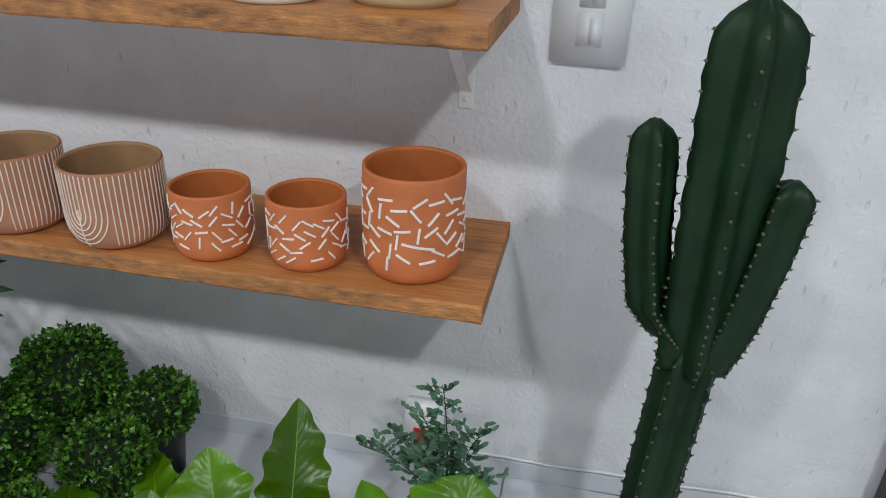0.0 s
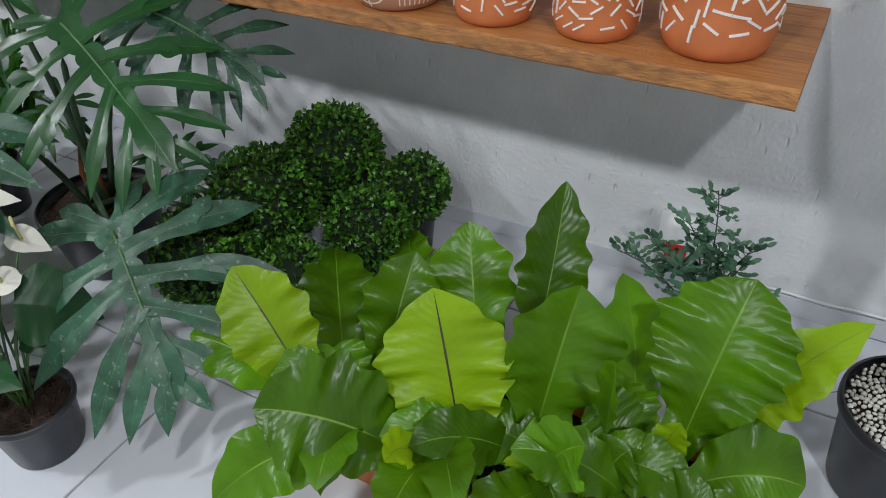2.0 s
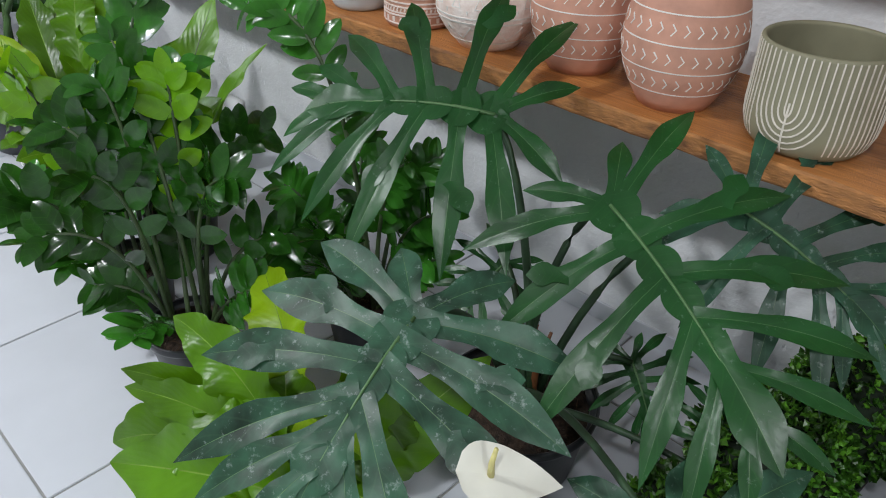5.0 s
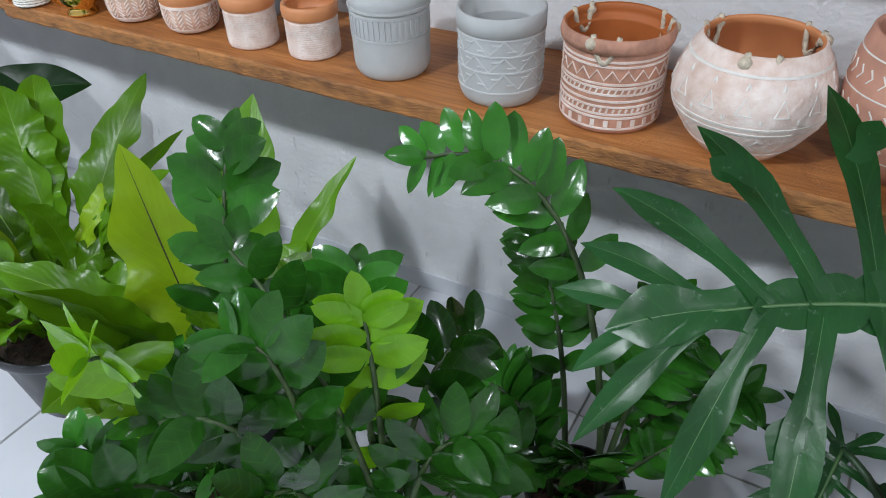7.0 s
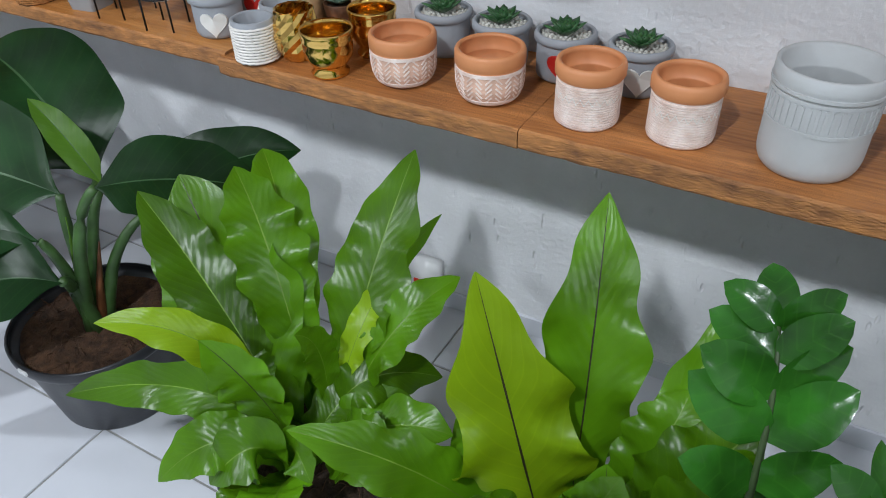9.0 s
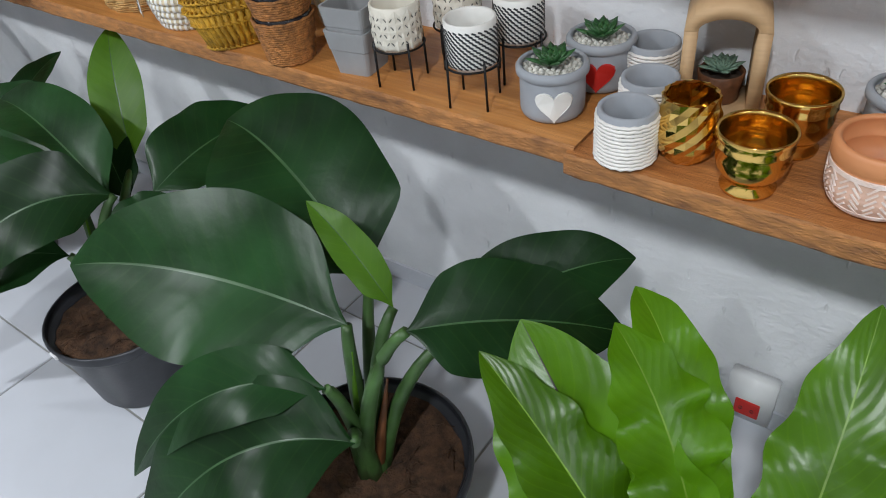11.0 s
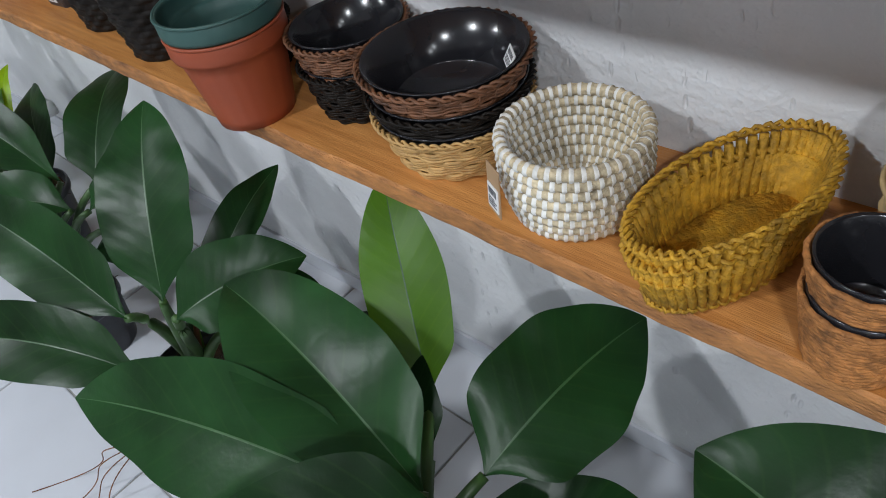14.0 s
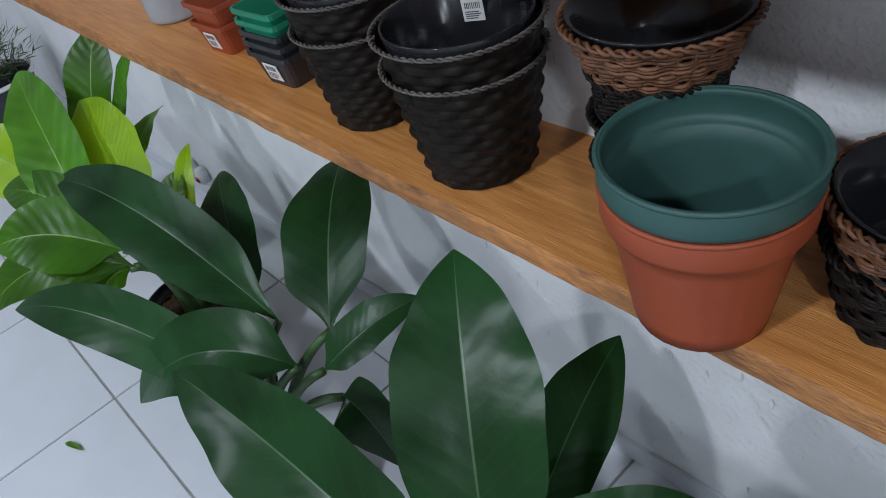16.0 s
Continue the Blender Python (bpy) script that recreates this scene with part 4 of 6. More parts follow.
for k in range(5):
    square_tray(-4.62, -0.178, H + 0.004 + 0.015 * k, BLACKPLASTIC if k < 3 else GREENBR, ("black" if k < 3 else "bright green") + " square plastic pot in a stack", tagit=(k == 0))
for k in range(2):
    square_tray(-4.813, -0.165, H + 0.004 + 0.03 * k, TERRAPL, "terracotta-coloured square plastic pot in a stack", tagit=(k == 0), group="terracotta square pots")
square_tray(-4.87, -0.11, H + 0.004, TERRAPL, "terracotta-coloured square plastic pot", group="terracotta square pots")
ribbed = clay_pot((-5.05, -0.15, H + 0.004), rounded(0.05, 0.09, 0.85, 0.1), BLUEGREY, BLUEGREY, "grey cement pot with ribbed relief")

# ---- upper shelf pots ----
US = 1.222


def spotted_pot(x, y, r, h, spots, label):
    e, rad = clay_pot((x, y, US), rounded(r, h, 0.85, 0.2), WHITECER, WHITECER, label, 0, "ceramic_pot", "pots on the upper shelf")
    if spots:
        bm = bmesh.new()
        rnd = random.Random(5)
        for k in range(16):
            a, z = 2 * math.pi * k / 16 + rnd.uniform(-0.1, 0.1), rnd.uniform(0.015, h - 0.02)
            w = rnd.uniform(0.008, 0.014)
            stroke(bm, rad, [(a - 0.006 / r, z - 0.004), (a, z), (a + 0.006 / r, z + 0.006)], w, 0.0008)
        bands("black_spots", bm, BLACKLINE, e, "painted black spots")


spotted_pot(-0.43, -0.222, 0.058, 0.1, 1, "white ceramic pot with black cow spots")
spotted_pot(-0.59, -0.222, 0.058, 0.1, 1, "white ceramic pot with black cow spots")
spotted_pot(-0.30, -0.218, 0.062, 0.11, 0, "plain white ceramic pot on the upper shelf")
clay_pot((-0.14, -0.17, US), belly(0.085, 0.11, 0.78, 0.8), BEIGE, BEIGE, "beige glazed bowl pot on the upper shelf", 0, "ceramic_pot", "pots on the upper shelf")

# ---- things on the wall ----


def wall_switch(x0, x1, z0, z1):
    e = thing("light_switch", ((x0 + x1) / 2, 0, (z0 + z1) / 2), "white plastic double light switch plate on plaster wall", "light switch")
    w, h = (x1 - x0) / 2, (z1 - z0) / 2
    bm = bmesh.new()
    box(bm, -w, w, -0.010, 0.0, -h, h, 0.004)
    part("plate", bm, PLASTIC_W, e)
    for k in range(2):
        bm = bmesh.new()
        box(bm, -w * 0.34, w * 0.34, -0.0125, -0.0095, -h * 0.66 + k * h * 0.68, -h * 0.66 + k * h * 0.68 + h * 0.6, 0.001)
        part("rocker", bm, PLASTIC_W, e)
        bm = bmesh.new()
        box(bm, -w * 0.02, w * 0.3, -0.0145, -0.012, -h * 0.62 + k * h * 0.68, -h * 0.14 + k * h * 0.68, 0.001)
        part("button", bm, PLASTIC_W, e)


wall_switch(0.038, 0.148, 1.122, 1.285)


def socket_box(x, z, w, h, red):
    e = thing("wall_socket", (x, SKEW * x, z), "white plastic surface socket box" + (" with red outlet" if red else ""), "wall socket", "wall sockets")
    bm = bmesh.new()
    box(bm, -w / 2, w / 2, -0.028, 0.0, -h / 2, h / 2, 0.003)
    part("box", bm, PLASTIC_W, e)
    bm = bmesh.new()
    box(bm, -w * 0.26, w * 0.26, -0.031, -0.027, -h * 0.34, 0.0, 0.001)
    part("outlet", bm, RED if red else PLASTIC_W, e, "red outlet insert" if red else "", False)
    bm = bmesh.new()
    for s in (-1, 1):
        bmesh.ops.create_cone(bm, segments=8, radius1=0.003, radius2=0.003, depth=0.002, matrix=pose(s * w * 0.12, -0.0315, -h * 0.17, 90))
    part("pin_hole", bm, BLACKLINE, e)


socket_box(-0.135, 0.40, 0.075, 0.115, True)
socket_box(-2.56, 0.36, 0.07, 0.09, True)
for lx, lz, lw, lh in ((-5.42, 0.38, 0.03, 0.04), (-5.37, 0.375, 0.03, 0.04)):
    socket_box(lx, lz, lw, lh, lx > -5.7)
sw = thing("wall_socket", (-5.98, SKEW * -5.98, 0.43), "long white plastic outlet plate on the wall", "wall socket", "wall sockets")
bm = bmesh.new()
box(bm, -0.045, 0.045, -0.01, 0, -0.09, 0.09, 0.003)
part("plate", bm, PLASTIC_W, sw)
bm = bmesh.new()
box(bm, -0.018, 0.018, -0.0125, -0.009, -0.07, 0.07, 0.002)
part("insert", bm, BLACKLINE, sw)

cable = thing("cable", (0, 0, 0), "thin white cable lying on top of skirting", "cable")
bm = bmesh.new()
tube(bm, [(-0.1 + 0.75 * i / 30, SKEW * (-0.1 + 0.75 * i / 30) - 0.006, 0.337 + 0.004 * abs(math.sin(i * 0.35))) for i in range(31)], 0.003, 6)
part("wire", bm, PLASTIC_W, cable)

df = thing("door_frame", (0.74, 0, 0), "dark stained wooden door frame against the wall", "door frame")
bm = bmesh.new()
box(bm, -0.05, 0.05, -0.05, 0.0, 0, 2.1, 0.004)
part("jamb", bm, DARKFRAME, df)

# ---- where the leaves reach: blade base, tip and width in metres ----
FERN_A = [
    ((-0.65, -0.81, 0.13), (-0.78, -0.75, 0.37), 0.147, 0.06),
    ((-0.61, -0.74, 0.13), (-0.81, -0.44, 0.18), 0.144, 0.06),
    ((-0.52, -0.73, 0.13), (-0.53, -0.55, 0.35), 0.132, 0.06),
    ((-0.30, -0.83, 0.13), (-0.42, -0.68, 0.41), 0.202, 0.05),
    ((-0.37, -0.56, 0.17), (-0.48, -0.44, 0.36), 0.155, 0.05),
    ((-0.29, -0.52, 0.27), (-0.32, -0.38, 0.46), 0.119, 0.04),
    ((-0.23, -0.73, 0.13), (-0.22, -0.56, 0.40), 0.207, 0.06),
    ((-0.49, -0.50, 0.18), (-0.71, -0.30, 0.16), 0.106, 0.10),
    ((-0.10, -0.54, 0.20), (-0.19, -0.42, 0.33), 0.130, 0.08),
    ((-0.02, -0.63, 0.13), (0.02, -0.45, 0.42), 0.206, 0.10),
]
FERN_A_LOW = [
    ((0.03, -0.55, 0.22), (0.18, -0.50, 0.44), 0.104, 0.22),
    ((-0.68, -0.88, 0.13), (-0.84, -0.83, 0.25), 0.104, 0.15),
    ((-0.37, -0.85, 0.13), (-0.60, -0.93, 0.29), 0.196, 0.12),
    ((-0.48, -0.92, 0.13), (-0.68, -1.00, 0.08), 0.120, 0.20),
    ((-0.39, -0.88, 0.13), (-0.32, -0.98, 0.40), 0.054, 0.10),
    ((-0.23, -0.78, 0.13), (-0.20, -0.78, 0.26), 0.058, 0.05),
    ((-0.05, -0.66, 0.13), (-0.02, -0.66, 0.29), 0.058, 0.10),
    ((-0.01, -0.67, 0.13), (0.17, -0.60, 0.18), 0.152, 0.20),
    ((-0.13, -0.64, 0.19), (-0.11, -0.74, 0.45), 0.052, 0.10),
    ((-0.21, -0.77, 0.13), (-0.12, -0.80, 0.34), 0.107, 0.15),
]
FERN_B = [
    ((-3.08, -0.66, 0.34), (-3.35, -0.52, 0.54), 0.224, 0.05),
    ((-3.11, -0.66, 0.38), (-3.36, -0.60, 0.55), 0.113, 0.06),
    ((-3.08, -0.55, 0.48), (-3.24, -0.42, 0.57), 0.097, 0.05),
    ((-2.96, -0.60, 0.37), (-2.98, -0.33, 0.59), 0.126, 0.05),
    ((-3.01, -0.55, 0.33), (-2.95, -0.30, 0.45), 0.041, 0.10),
    ((-2.95, -0.62, 0.38), (-2.95, -0.46, 0.43), 0.046, 0.08),
    ((-2.92, -0.60, 0.39), (-2.83, -0.45, 0.46), 0.083, 0.12),
    ((-3.05, -0.70, 0.43), (-3.23, -0.82, 0.49), 0.065, 0.15),
]
FERN_B_LOW = [
    ((-3.00, -0.72, 0.32), (-3.06, -0.78, 0.50), 0.091, 0.10),
    ((-3.02, -0.74, 0.41), (-3.35, -0.85, 0.30), 0.075, 0.25),
    ((-3.00, -0.78, 0.38), (-3.12, -0.88, 0.26), 0.085, 0.30),
    ((-2.96, -0.78, 0.38), (-3.04, -0.85, 0.27), 0.092, 0.30),
    ((-2.95, -0.76, 0.35), (-2.88, -0.80, 0.32), 0.067, 0.30),
    ((-2.95, -0.65, 0.37), (-2.84, -0.50, 0.27), 0.087, 0.20),
    ((-3.06, -0.60, 0.45), (-3.23, -0.50, 0.58), 0.118, 0.06),
    ((-2.97, -0.62, 0.37), (-2.98, -0.68, 0.46), 0.055, 0.10),
]
FERN_C = [
    ((-2.58, -0.66, 0.21), (-2.72, -0.61, 0.63), 0.169, 0.03),
    ((-2.56, -0.60, 0.34), (-2.63, -0.38, 0.64), 0.135, 0.03),
    ((-2.65, -0.70, 0.33), (-2.88, -0.82, 0.46), 0.088, 0.15),
    ((-2.60, -0.74, 0.34), (-2.61, -0.92, 0.60), 0.064, 0.15),
    ((-2.49, -0.72, 0.29), (-2.51, -0.66, 0.44), 0.114, 0.05),
    ((-2.59, -0.75, 0.22), (-2.73, -0.88, 0.23), 0.058, 0.30),
    ((-2.49, -0.58, 0.35), (-2.41, -0.38, 0.57), 0.055, 0.05),
]
FERN_C_LOW = [
    ((-2.47, -0.60, 0.36), (-2.45, -0.50, 0.45), 0.100, 0.08),
    ((-2.41, -0.62, 0.35), (-2.36, -0.60, 0.49), 0.094, 0.10),
    ((-2.66, -0.78, 0.19), (-2.60, -0.95, 0.38), 0.100, 0.20),
    ((-2.44, -0.65, 0.36), (-2.36, -0.55, 0.49), 0.126, 0.10),
    ((-2.42, -0.66, 0.36), (-2.32, -0.60, 0.49), 0.131, 0.12),
    ((-2.59, -0.72, 0.32), (-2.62, -0.90, 0.57), 0.086, 0.15),
    ((-2.52, -0.70, 0.34), (-2.48, -0.72, 0.51), 0.075, 0.08),
]
FERN_D = [
    ((-1.70, -0.85, 0.30), (-1.95, -0.74, 0.31), 0.117, 0.06),
    ((-1.66, -0.93, 0.30), (-1.91, -0.95, 0.33), 0.095, 0.15),
    ((-1.62, -0.95, 0.26), (-1.95, -1.05, 0.20), 0.082, 0.20),
    ((-1.53, -0.98, 0.24), (-1.92, -1.12, 0.08), 0.155, 0.20),
    ((-1.54, -0.90, 0.17), (-1.35, -0.75, 0.47), 0.129, 0.08),
    ((-1.56, -0.90, 0.12), (-1.44, -0.82, 0.40), 0.135, 0.06),
    ((-1.54, -0.95, 0.16), (-1.94, -1.10, 0.10), 0.115, 0.20),
    ((-1.55, -0.95, 0.14), (-1.63, -0.99, 0.01), 0.111, 0.25),
    ((-1.77, -0.90, 0.17), (-1.94, -1.05, 0.25), 0.079, 0.15),
    ((-1.74, -0.88, 0.16), (-1.89, -0.95, 0.33), 0.071, 0.08),
    ((-1.58, -0.90, 0.23), (-1.47, -0.86, 0.38), 0.111, 0.05),
]
LOBED = [
    ((-1.56, -0.52, 0.69), (-1.85, -0.66, 0.65), 0.24),
    ((-1.32, -0.55, 0.64), (-0.99, -0.65, 0.46), 0.22),
    ((-1.43, -0.82, 0.53), (-1.38, -1.05, 0.42), 0.24),
    ((-1.19, -0.43, 0.64), (-0.97, -0.40, 0.52), 0.17),
    ((-1.05, -0.77, 0.37), (-0.80, -0.92, 0.20), 0.22),
    ((-1.57, -0.45, 0.37), (-1.59, -0.57, 0.30), 0.10),
    ((-1.31, -0.40, 0.26), (-1.24, -0.43, 0.18), 0.10),
    ((-1.08, -0.48, 0.20), (-1.14, -0.42, 0.30), 0.10),
]
ANTH = [
    ((-1.205, -1.036, 0.302), (-1.041, -1.044, 0.292), 0.144),
    ((-1.200, -1.010, 0.310), (-1.312, -1.175, 0.277), 0.107),
    ((-1.139, -1.089, 0.277), (-0.995, -1.054, 0.254), 0.109),
    ((-1.161, -1.089, 0.241), (-1.222, -1.165, 0.246), 0.067),
    ((-1.089, -1.088, 0.234), (-1.043, -1.132, 0.198), 0.075),
    ((-1.104, -0.948, 0.308), (-1.028, -0.863, 0.237), 0.138),
    ((-1.099, -0.941, 0.251), (-1.041, -0.951, 0.200), 0.090),
]
SPATHE = [
    ((-1.238, -0.941, 0.490), (-1.154, -0.848, 0.455), 0.067),
    ((-1.224, -0.938, 0.422), (-1.139, -0.959, 0.395), 0.120),
    ((-1.110, -0.924, 0.356), (-1.161, -1.016, 0.357), 0.053),
    ((-1.184, -0.884, 0.396), (-1.124, -0.851, 0.355), 0.051),
]
RUB_A = [
    ((-3.69, -0.46, 0.41), (-4.03, -0.41, 0.60), 0.26),
    ((-3.60, -0.60, 0.47), (-4.08, -0.75, 0.49), 0.24),
    ((-3.48, -0.60, 0.52), (-3.25, -0.41, 0.47), 0.15),
    ((-3.50, -0.50, 0.40), (-3.31, -0.25, 0.46), 0.13),
    ((-3.52, -0.70, 0.36), (-3.80, -0.95, 0.15), 0.17),
    ((-3.58, -0.68, 0.42), (-3.85, -0.89, 0.25), 0.10),
    ((-3.57, -0.53, 0.46), (-3.71, -0.53, 0.61), 0.055),
]
RUB_B = [
    ((-4.31, -0.55, 0.42), (-4.74, -0.51, 0.52), 0.17),
    ((-4.35, -0.59, 0.42), (-4.86, -0.76, 0.42), 0.17),
    ((-4.26, -0.56, 0.45), (-4.47, -0.92, 0.28), 0.17),
    ((-4.41, -0.43, 0.40), (-4.60, -0.27, 0.62), 0.11),
    ((-4.27, -0.48, 0.40), (-4.22, -0.17, 0.44), 0.17),
    ((-4.21, -0.62, 0.38), (-4.17, -0.48, 0.42), 0.10),
    ((-4.24, -0.55, 0.30), (-4.08, -0.36, 0.30), 0.14),
    ((-4.32, -0.67, 0.35), (-4.58, -0.93, 0.15), 0.14),
    ((-4.37, -0.49, 0.35), (-4.58, -0.40, 0.45), 0.10),
    ((-4.23, -0.61, 0.33), (-4.15, -0.59, 0.22), 0.10),
]
RUB_C = [
    ((-4.92, -0.56, 0.42), (-5.12, -0.36, 0.65), 0.16),
    ((-4.94, -0.62, 0.42), (-5.42, -0.67, 0.50), 0.13),
    ((-4.87, -0.66, 0.36), (-5.30, -0.89, 0.36), 0.12),
    ((-4.86, -0.57, 0.42), (-4.75, -0.36, 0.45), 0.13),
    ((-4.94, -0.48, 0.35), (-4.98, -0.23, 0.47), 0.10),
    ((-4.88, -0.45, 0.30), (-4.78, -0.34, 0.33), 0.11),
]
RUB_D = [
    ((-5.37, -0.45, 0.42), (-5.64, -0.18, 0.50), 0.15),
    ((-5.46, -0.49, 0.42), (-6.14, -0.58, 0.50), 0.12),
    ((-5.37, -0.52, 0.40), (-5.66, -0.72, 0.28), 0.12),
    ((-5.58, -0.49, 0.36), (-5.89, -0.34, 0.46), 0.12),
    ((-5.45, -0.58, 0.33), (-6.02, -0.79, 0.36), 0.10),
    ((-5.33, -0.50, 0.40), (-5.26, -0.34, 0.47), 0.07),
    ((-5.30, -0.50, 0.36), (-5.20, -0.49, 0.25), 0.09),
]
YEL = [
    ((-5.99, -0.59, 0.42), (-6.54, -0.48, 0.60), 0.14),
    ((-5.95, -0.50, 0.42), (-6.31, -0.43, 0.56), 0.15),
    ((-6.30, -0.45, 0.45), (-6.39, -0.29, 0.68), 0.12),
    ((-6.25, -0.39, 0.48), (-6.22, -0.29, 0.65), 0.06),
    ((-5.92, -0.56, 0.40), (-6.30, -0.67, 0.46), 0.10),
    ((-5.93, -0.57, 0.40), (-6.11, -0.75, 0.45), 0.14),
    ((-5.92, -0.57, 0.36), (-6.14, -0.85, 0.30), 0.10),
    ((-5.92, -0.49, 0.38), (-5.95, -0.39, 0.48), 0.07),
    ((-5.87, -0.45, 0.38), (-5.99, -0.34, 0.50), 0.04),
    ((-6.36, -0.58, 0.40), (-6.56, -0.66, 0.50), 0.15),
    ((-6.08, -0.45, 0.45), (-6.21, -0.29, 0.50), 0.07),
    ((-5.92, -0.58, 0.36), (-5.95, -0.67, 0.30), 0.08),
]
# zz fronds: where each stem bends and where it ends
ZZ_A = [
    ((-2.06, -0.84, 0.60), (-2.28, -0.80, 0.70)),
    ((-2.08, -0.80, 0.62), (-2.10, -0.79, 0.67)),
    ((-2.13, -0.92, 0.46), (-2.20, -1.07, 0.40)),
    ((-2.15, -0.89, 0.64), (-2.26, -0.97, 0.58)),
    ((-2.13, -0.86, 0.71), (-2.21, -0.88, 0.65)),
    ((-2.11, -0.80, 0.72), (-2.15, -0.73, 0.66)),
    ((-2.07, -0.77, 0.60), (-2.04, -0.64, 0.54)),
    ((-2.04, -0.76, 0.41), (-1.95, -0.61, 0.32)),
    ((-2.05, -0.82, 0.56), (-1.96, -0.76, 0.50)),
    ((-2.10, -0.89, 0.58), (-2.13, -0.98, 0.52)),
]
ZZ_B = [
    ((-2.38, -0.90, 0.60), (-2.30, -0.99, 0.68)),
    ((-2.34, -0.78, 0.66), (-2.38, -0.68, 0.75)),
    ((-2.34, -0.80, 0.55), (-2.24, -0.78, 0.60)),
    ((-2.42, -0.88, 0.30), (-2.50, -0.98, 0.26)),
    ((-2.34, -0.88, 0.44), (-2.24, -0.92, 0.46)),
    ((-2.38, -0.84, 0.44), (-2.30, -0.86, 0.52)),
    ((-2.36, -0.76, 0.44), (-2.30, -0.66, 0.46)),
    ((-2.38, -0.92, 0.40), (-2.42, -1.04, 0.38)),
]
ZZ_C = [
    ((-1.90, -0.53, 0.86), (-2.14, -0.59, 0.75)),
    ((-1.97, -0.46, 0.48), (-2.09, -0.36, 0.50)),
    ((-1.86, -0.52, 0.48), (-1.78, -0.50, 0.52)),
    ((-1.84, -0.48, 0.40), (-1.70, -0.46, 0.42)),
    ((-1.90, -0.58, 0.36), (-1.86, -0.66, 0.38)),
    ((-1.96, -0.58, 0.40), (-2.06, -0.60, 0.40)),
    ((-1.88, -0.46, 0.44), (-1.84, -0.36, 0.46)),
]

# ---- plant materials ----


def leaf_material(name, color, rough, spec, thin, veins, relief, random, var=0.25, scale=10):
    """A leaf skin with side veins along the blade's own measure, which lets part of the light through."""
    m = material(name, color, rough, spec=spec, var=var, scale=scale, random=random, bump=0.12, bscale=60)
    nt = m.node_tree
    b = nt.nodes["Principled BSDF"]

    def calc(op, a, c=None):
        n = nt.nodes.new("ShaderNodeMath")
        n.operation = op
        for k, v in enumerate((a, c)):
            if isinstance(v, (int, float)):
                n.inputs[k].default_value = v
            elif v is not None:
                nt.links.new(v, n.inputs[k])
        return n.outputs[0]

    uv, sep = nt.nodes.new("ShaderNodeUVMap"), nt.nodes.new("ShaderNodeSeparateXYZ")
    uv.uv_map = "blade"
    nt.links.new(uv.outputs[0], sep.inputs[0])
    side = calc("ABSOLUTE", calc("SUBTRACT", sep.outputs[0], 0.5))
    wave = calc("SINE", calc("MULTIPLY", calc("SUBTRACT", sep.outputs[1], calc("MULTIPLY", side, 0.35)), 6.2832 * veins))
    ridge = nt.nodes.new("ShaderNodeMapRange")
    ridge.inputs["From Min"].default_value, ridge.inputs["From Max"].default_value, ridge.inputs["To Max"].default_value = 0.86, 1.0, 0.16
    nt.links.new(wave, ridge.inputs[0])
    src = b.inputs["Base Color"].links[0].from_socket
    mx = nt.nodes.new("ShaderNodeMix")
    mx.data_type = "RGBA"
    nt.links.new(ridge.outputs[0], mx.inputs[0])
    nt.links.new(src, mx.inputs[6])
    mx.inputs[7].default_value = (min(1, color[0] * 1.7 + 0.01), min(1, color[1] * 1.4 + 0.01), color[2] * 1.3, 1)
    nt.links.new(mx.outputs[2], b.inputs["Base Color"])
    bp = nt.nodes.new("ShaderNodeBump")
    bp.inputs["Strength"].default_value, bp.inputs["Distance"].default_value = relief, 0.003
    nt.links.new(wave, bp.inputs["Height"])
    nt.links.new(b.inputs["Normal"].links[0].from_socket, bp.inputs["Normal"])
    nt.links.new(bp.outputs[0], b.inputs["Normal"])
    tr, ms = nt.nodes.new("ShaderNodeBsdfTranslucent"), nt.nodes.new("ShaderNodeMixShader")
    tr.inputs[0].default_value = (min(1, color[0] * 1.9 + 0.02), min(1, color[1] * 1.6 + 0.03), color[2], 1)
    ms.inputs[0].default_value = thin
    nt.links.new(b.outputs[0], ms.inputs[1])
    nt.links.new(tr.outputs[0], ms.inputs[2])
    nt.links.new(ms.outputs[0], nt.nodes["Material Output"].inputs[0])
    return m


FERN = leaf_material("nest_fern_leaf", (0.080, 0.208, 0.004), 0.30, 0.34, 0.20, 22, 0.06, 0.4, var=0.25, scale=11)
FERN_Y = leaf_material("young_nest_fern_leaf", (0.25, 0.42, 0.007), 0.36, 0.32, 0.25, 22, 0.05, 0.15, var=0.14, scale=11)
FERN_RIB = material("fern_midrib", (0.16, 0.30, 0.02), 0.45, var=0.2)
FERN_RIBD = material("dark_fern_midrib", (0.03, 0.025, 0.012), 0.5, var=0.2)
RUBBER = leaf_material("dark_green_leaf", (0.012, 0.046, 0.012), 0.32, 0.17, 0.05, 13, 0.025, 0.3, var=0.35, scale=8)
RUBBER_RIB = material("green_midrib", (0.035, 0.095, 0.028), 0.38, var=0.15)
YOUNG = leaf_material("young_green_leaf", (0.075, 0.185, 0.012), 0.40, 0.25, 0.25, 13, 0.03, 0.1, var=0.2, scale=8)
YELGREEN = leaf_material("yellow_green_leaf", (0.055, 0.165, 0.007), 0.36, 0.28, 0.20, 11, 0.12, 0.5, var=0.3, scale=8)
STEMG = material("green_petiole", (0.050, 0.115, 0.028), 0.45, var=0.25, scale=30)
STEMD = material("dark_green_petiole", (0.03, 0.07, 0.03), 0.45, var=0.25, scale=30)
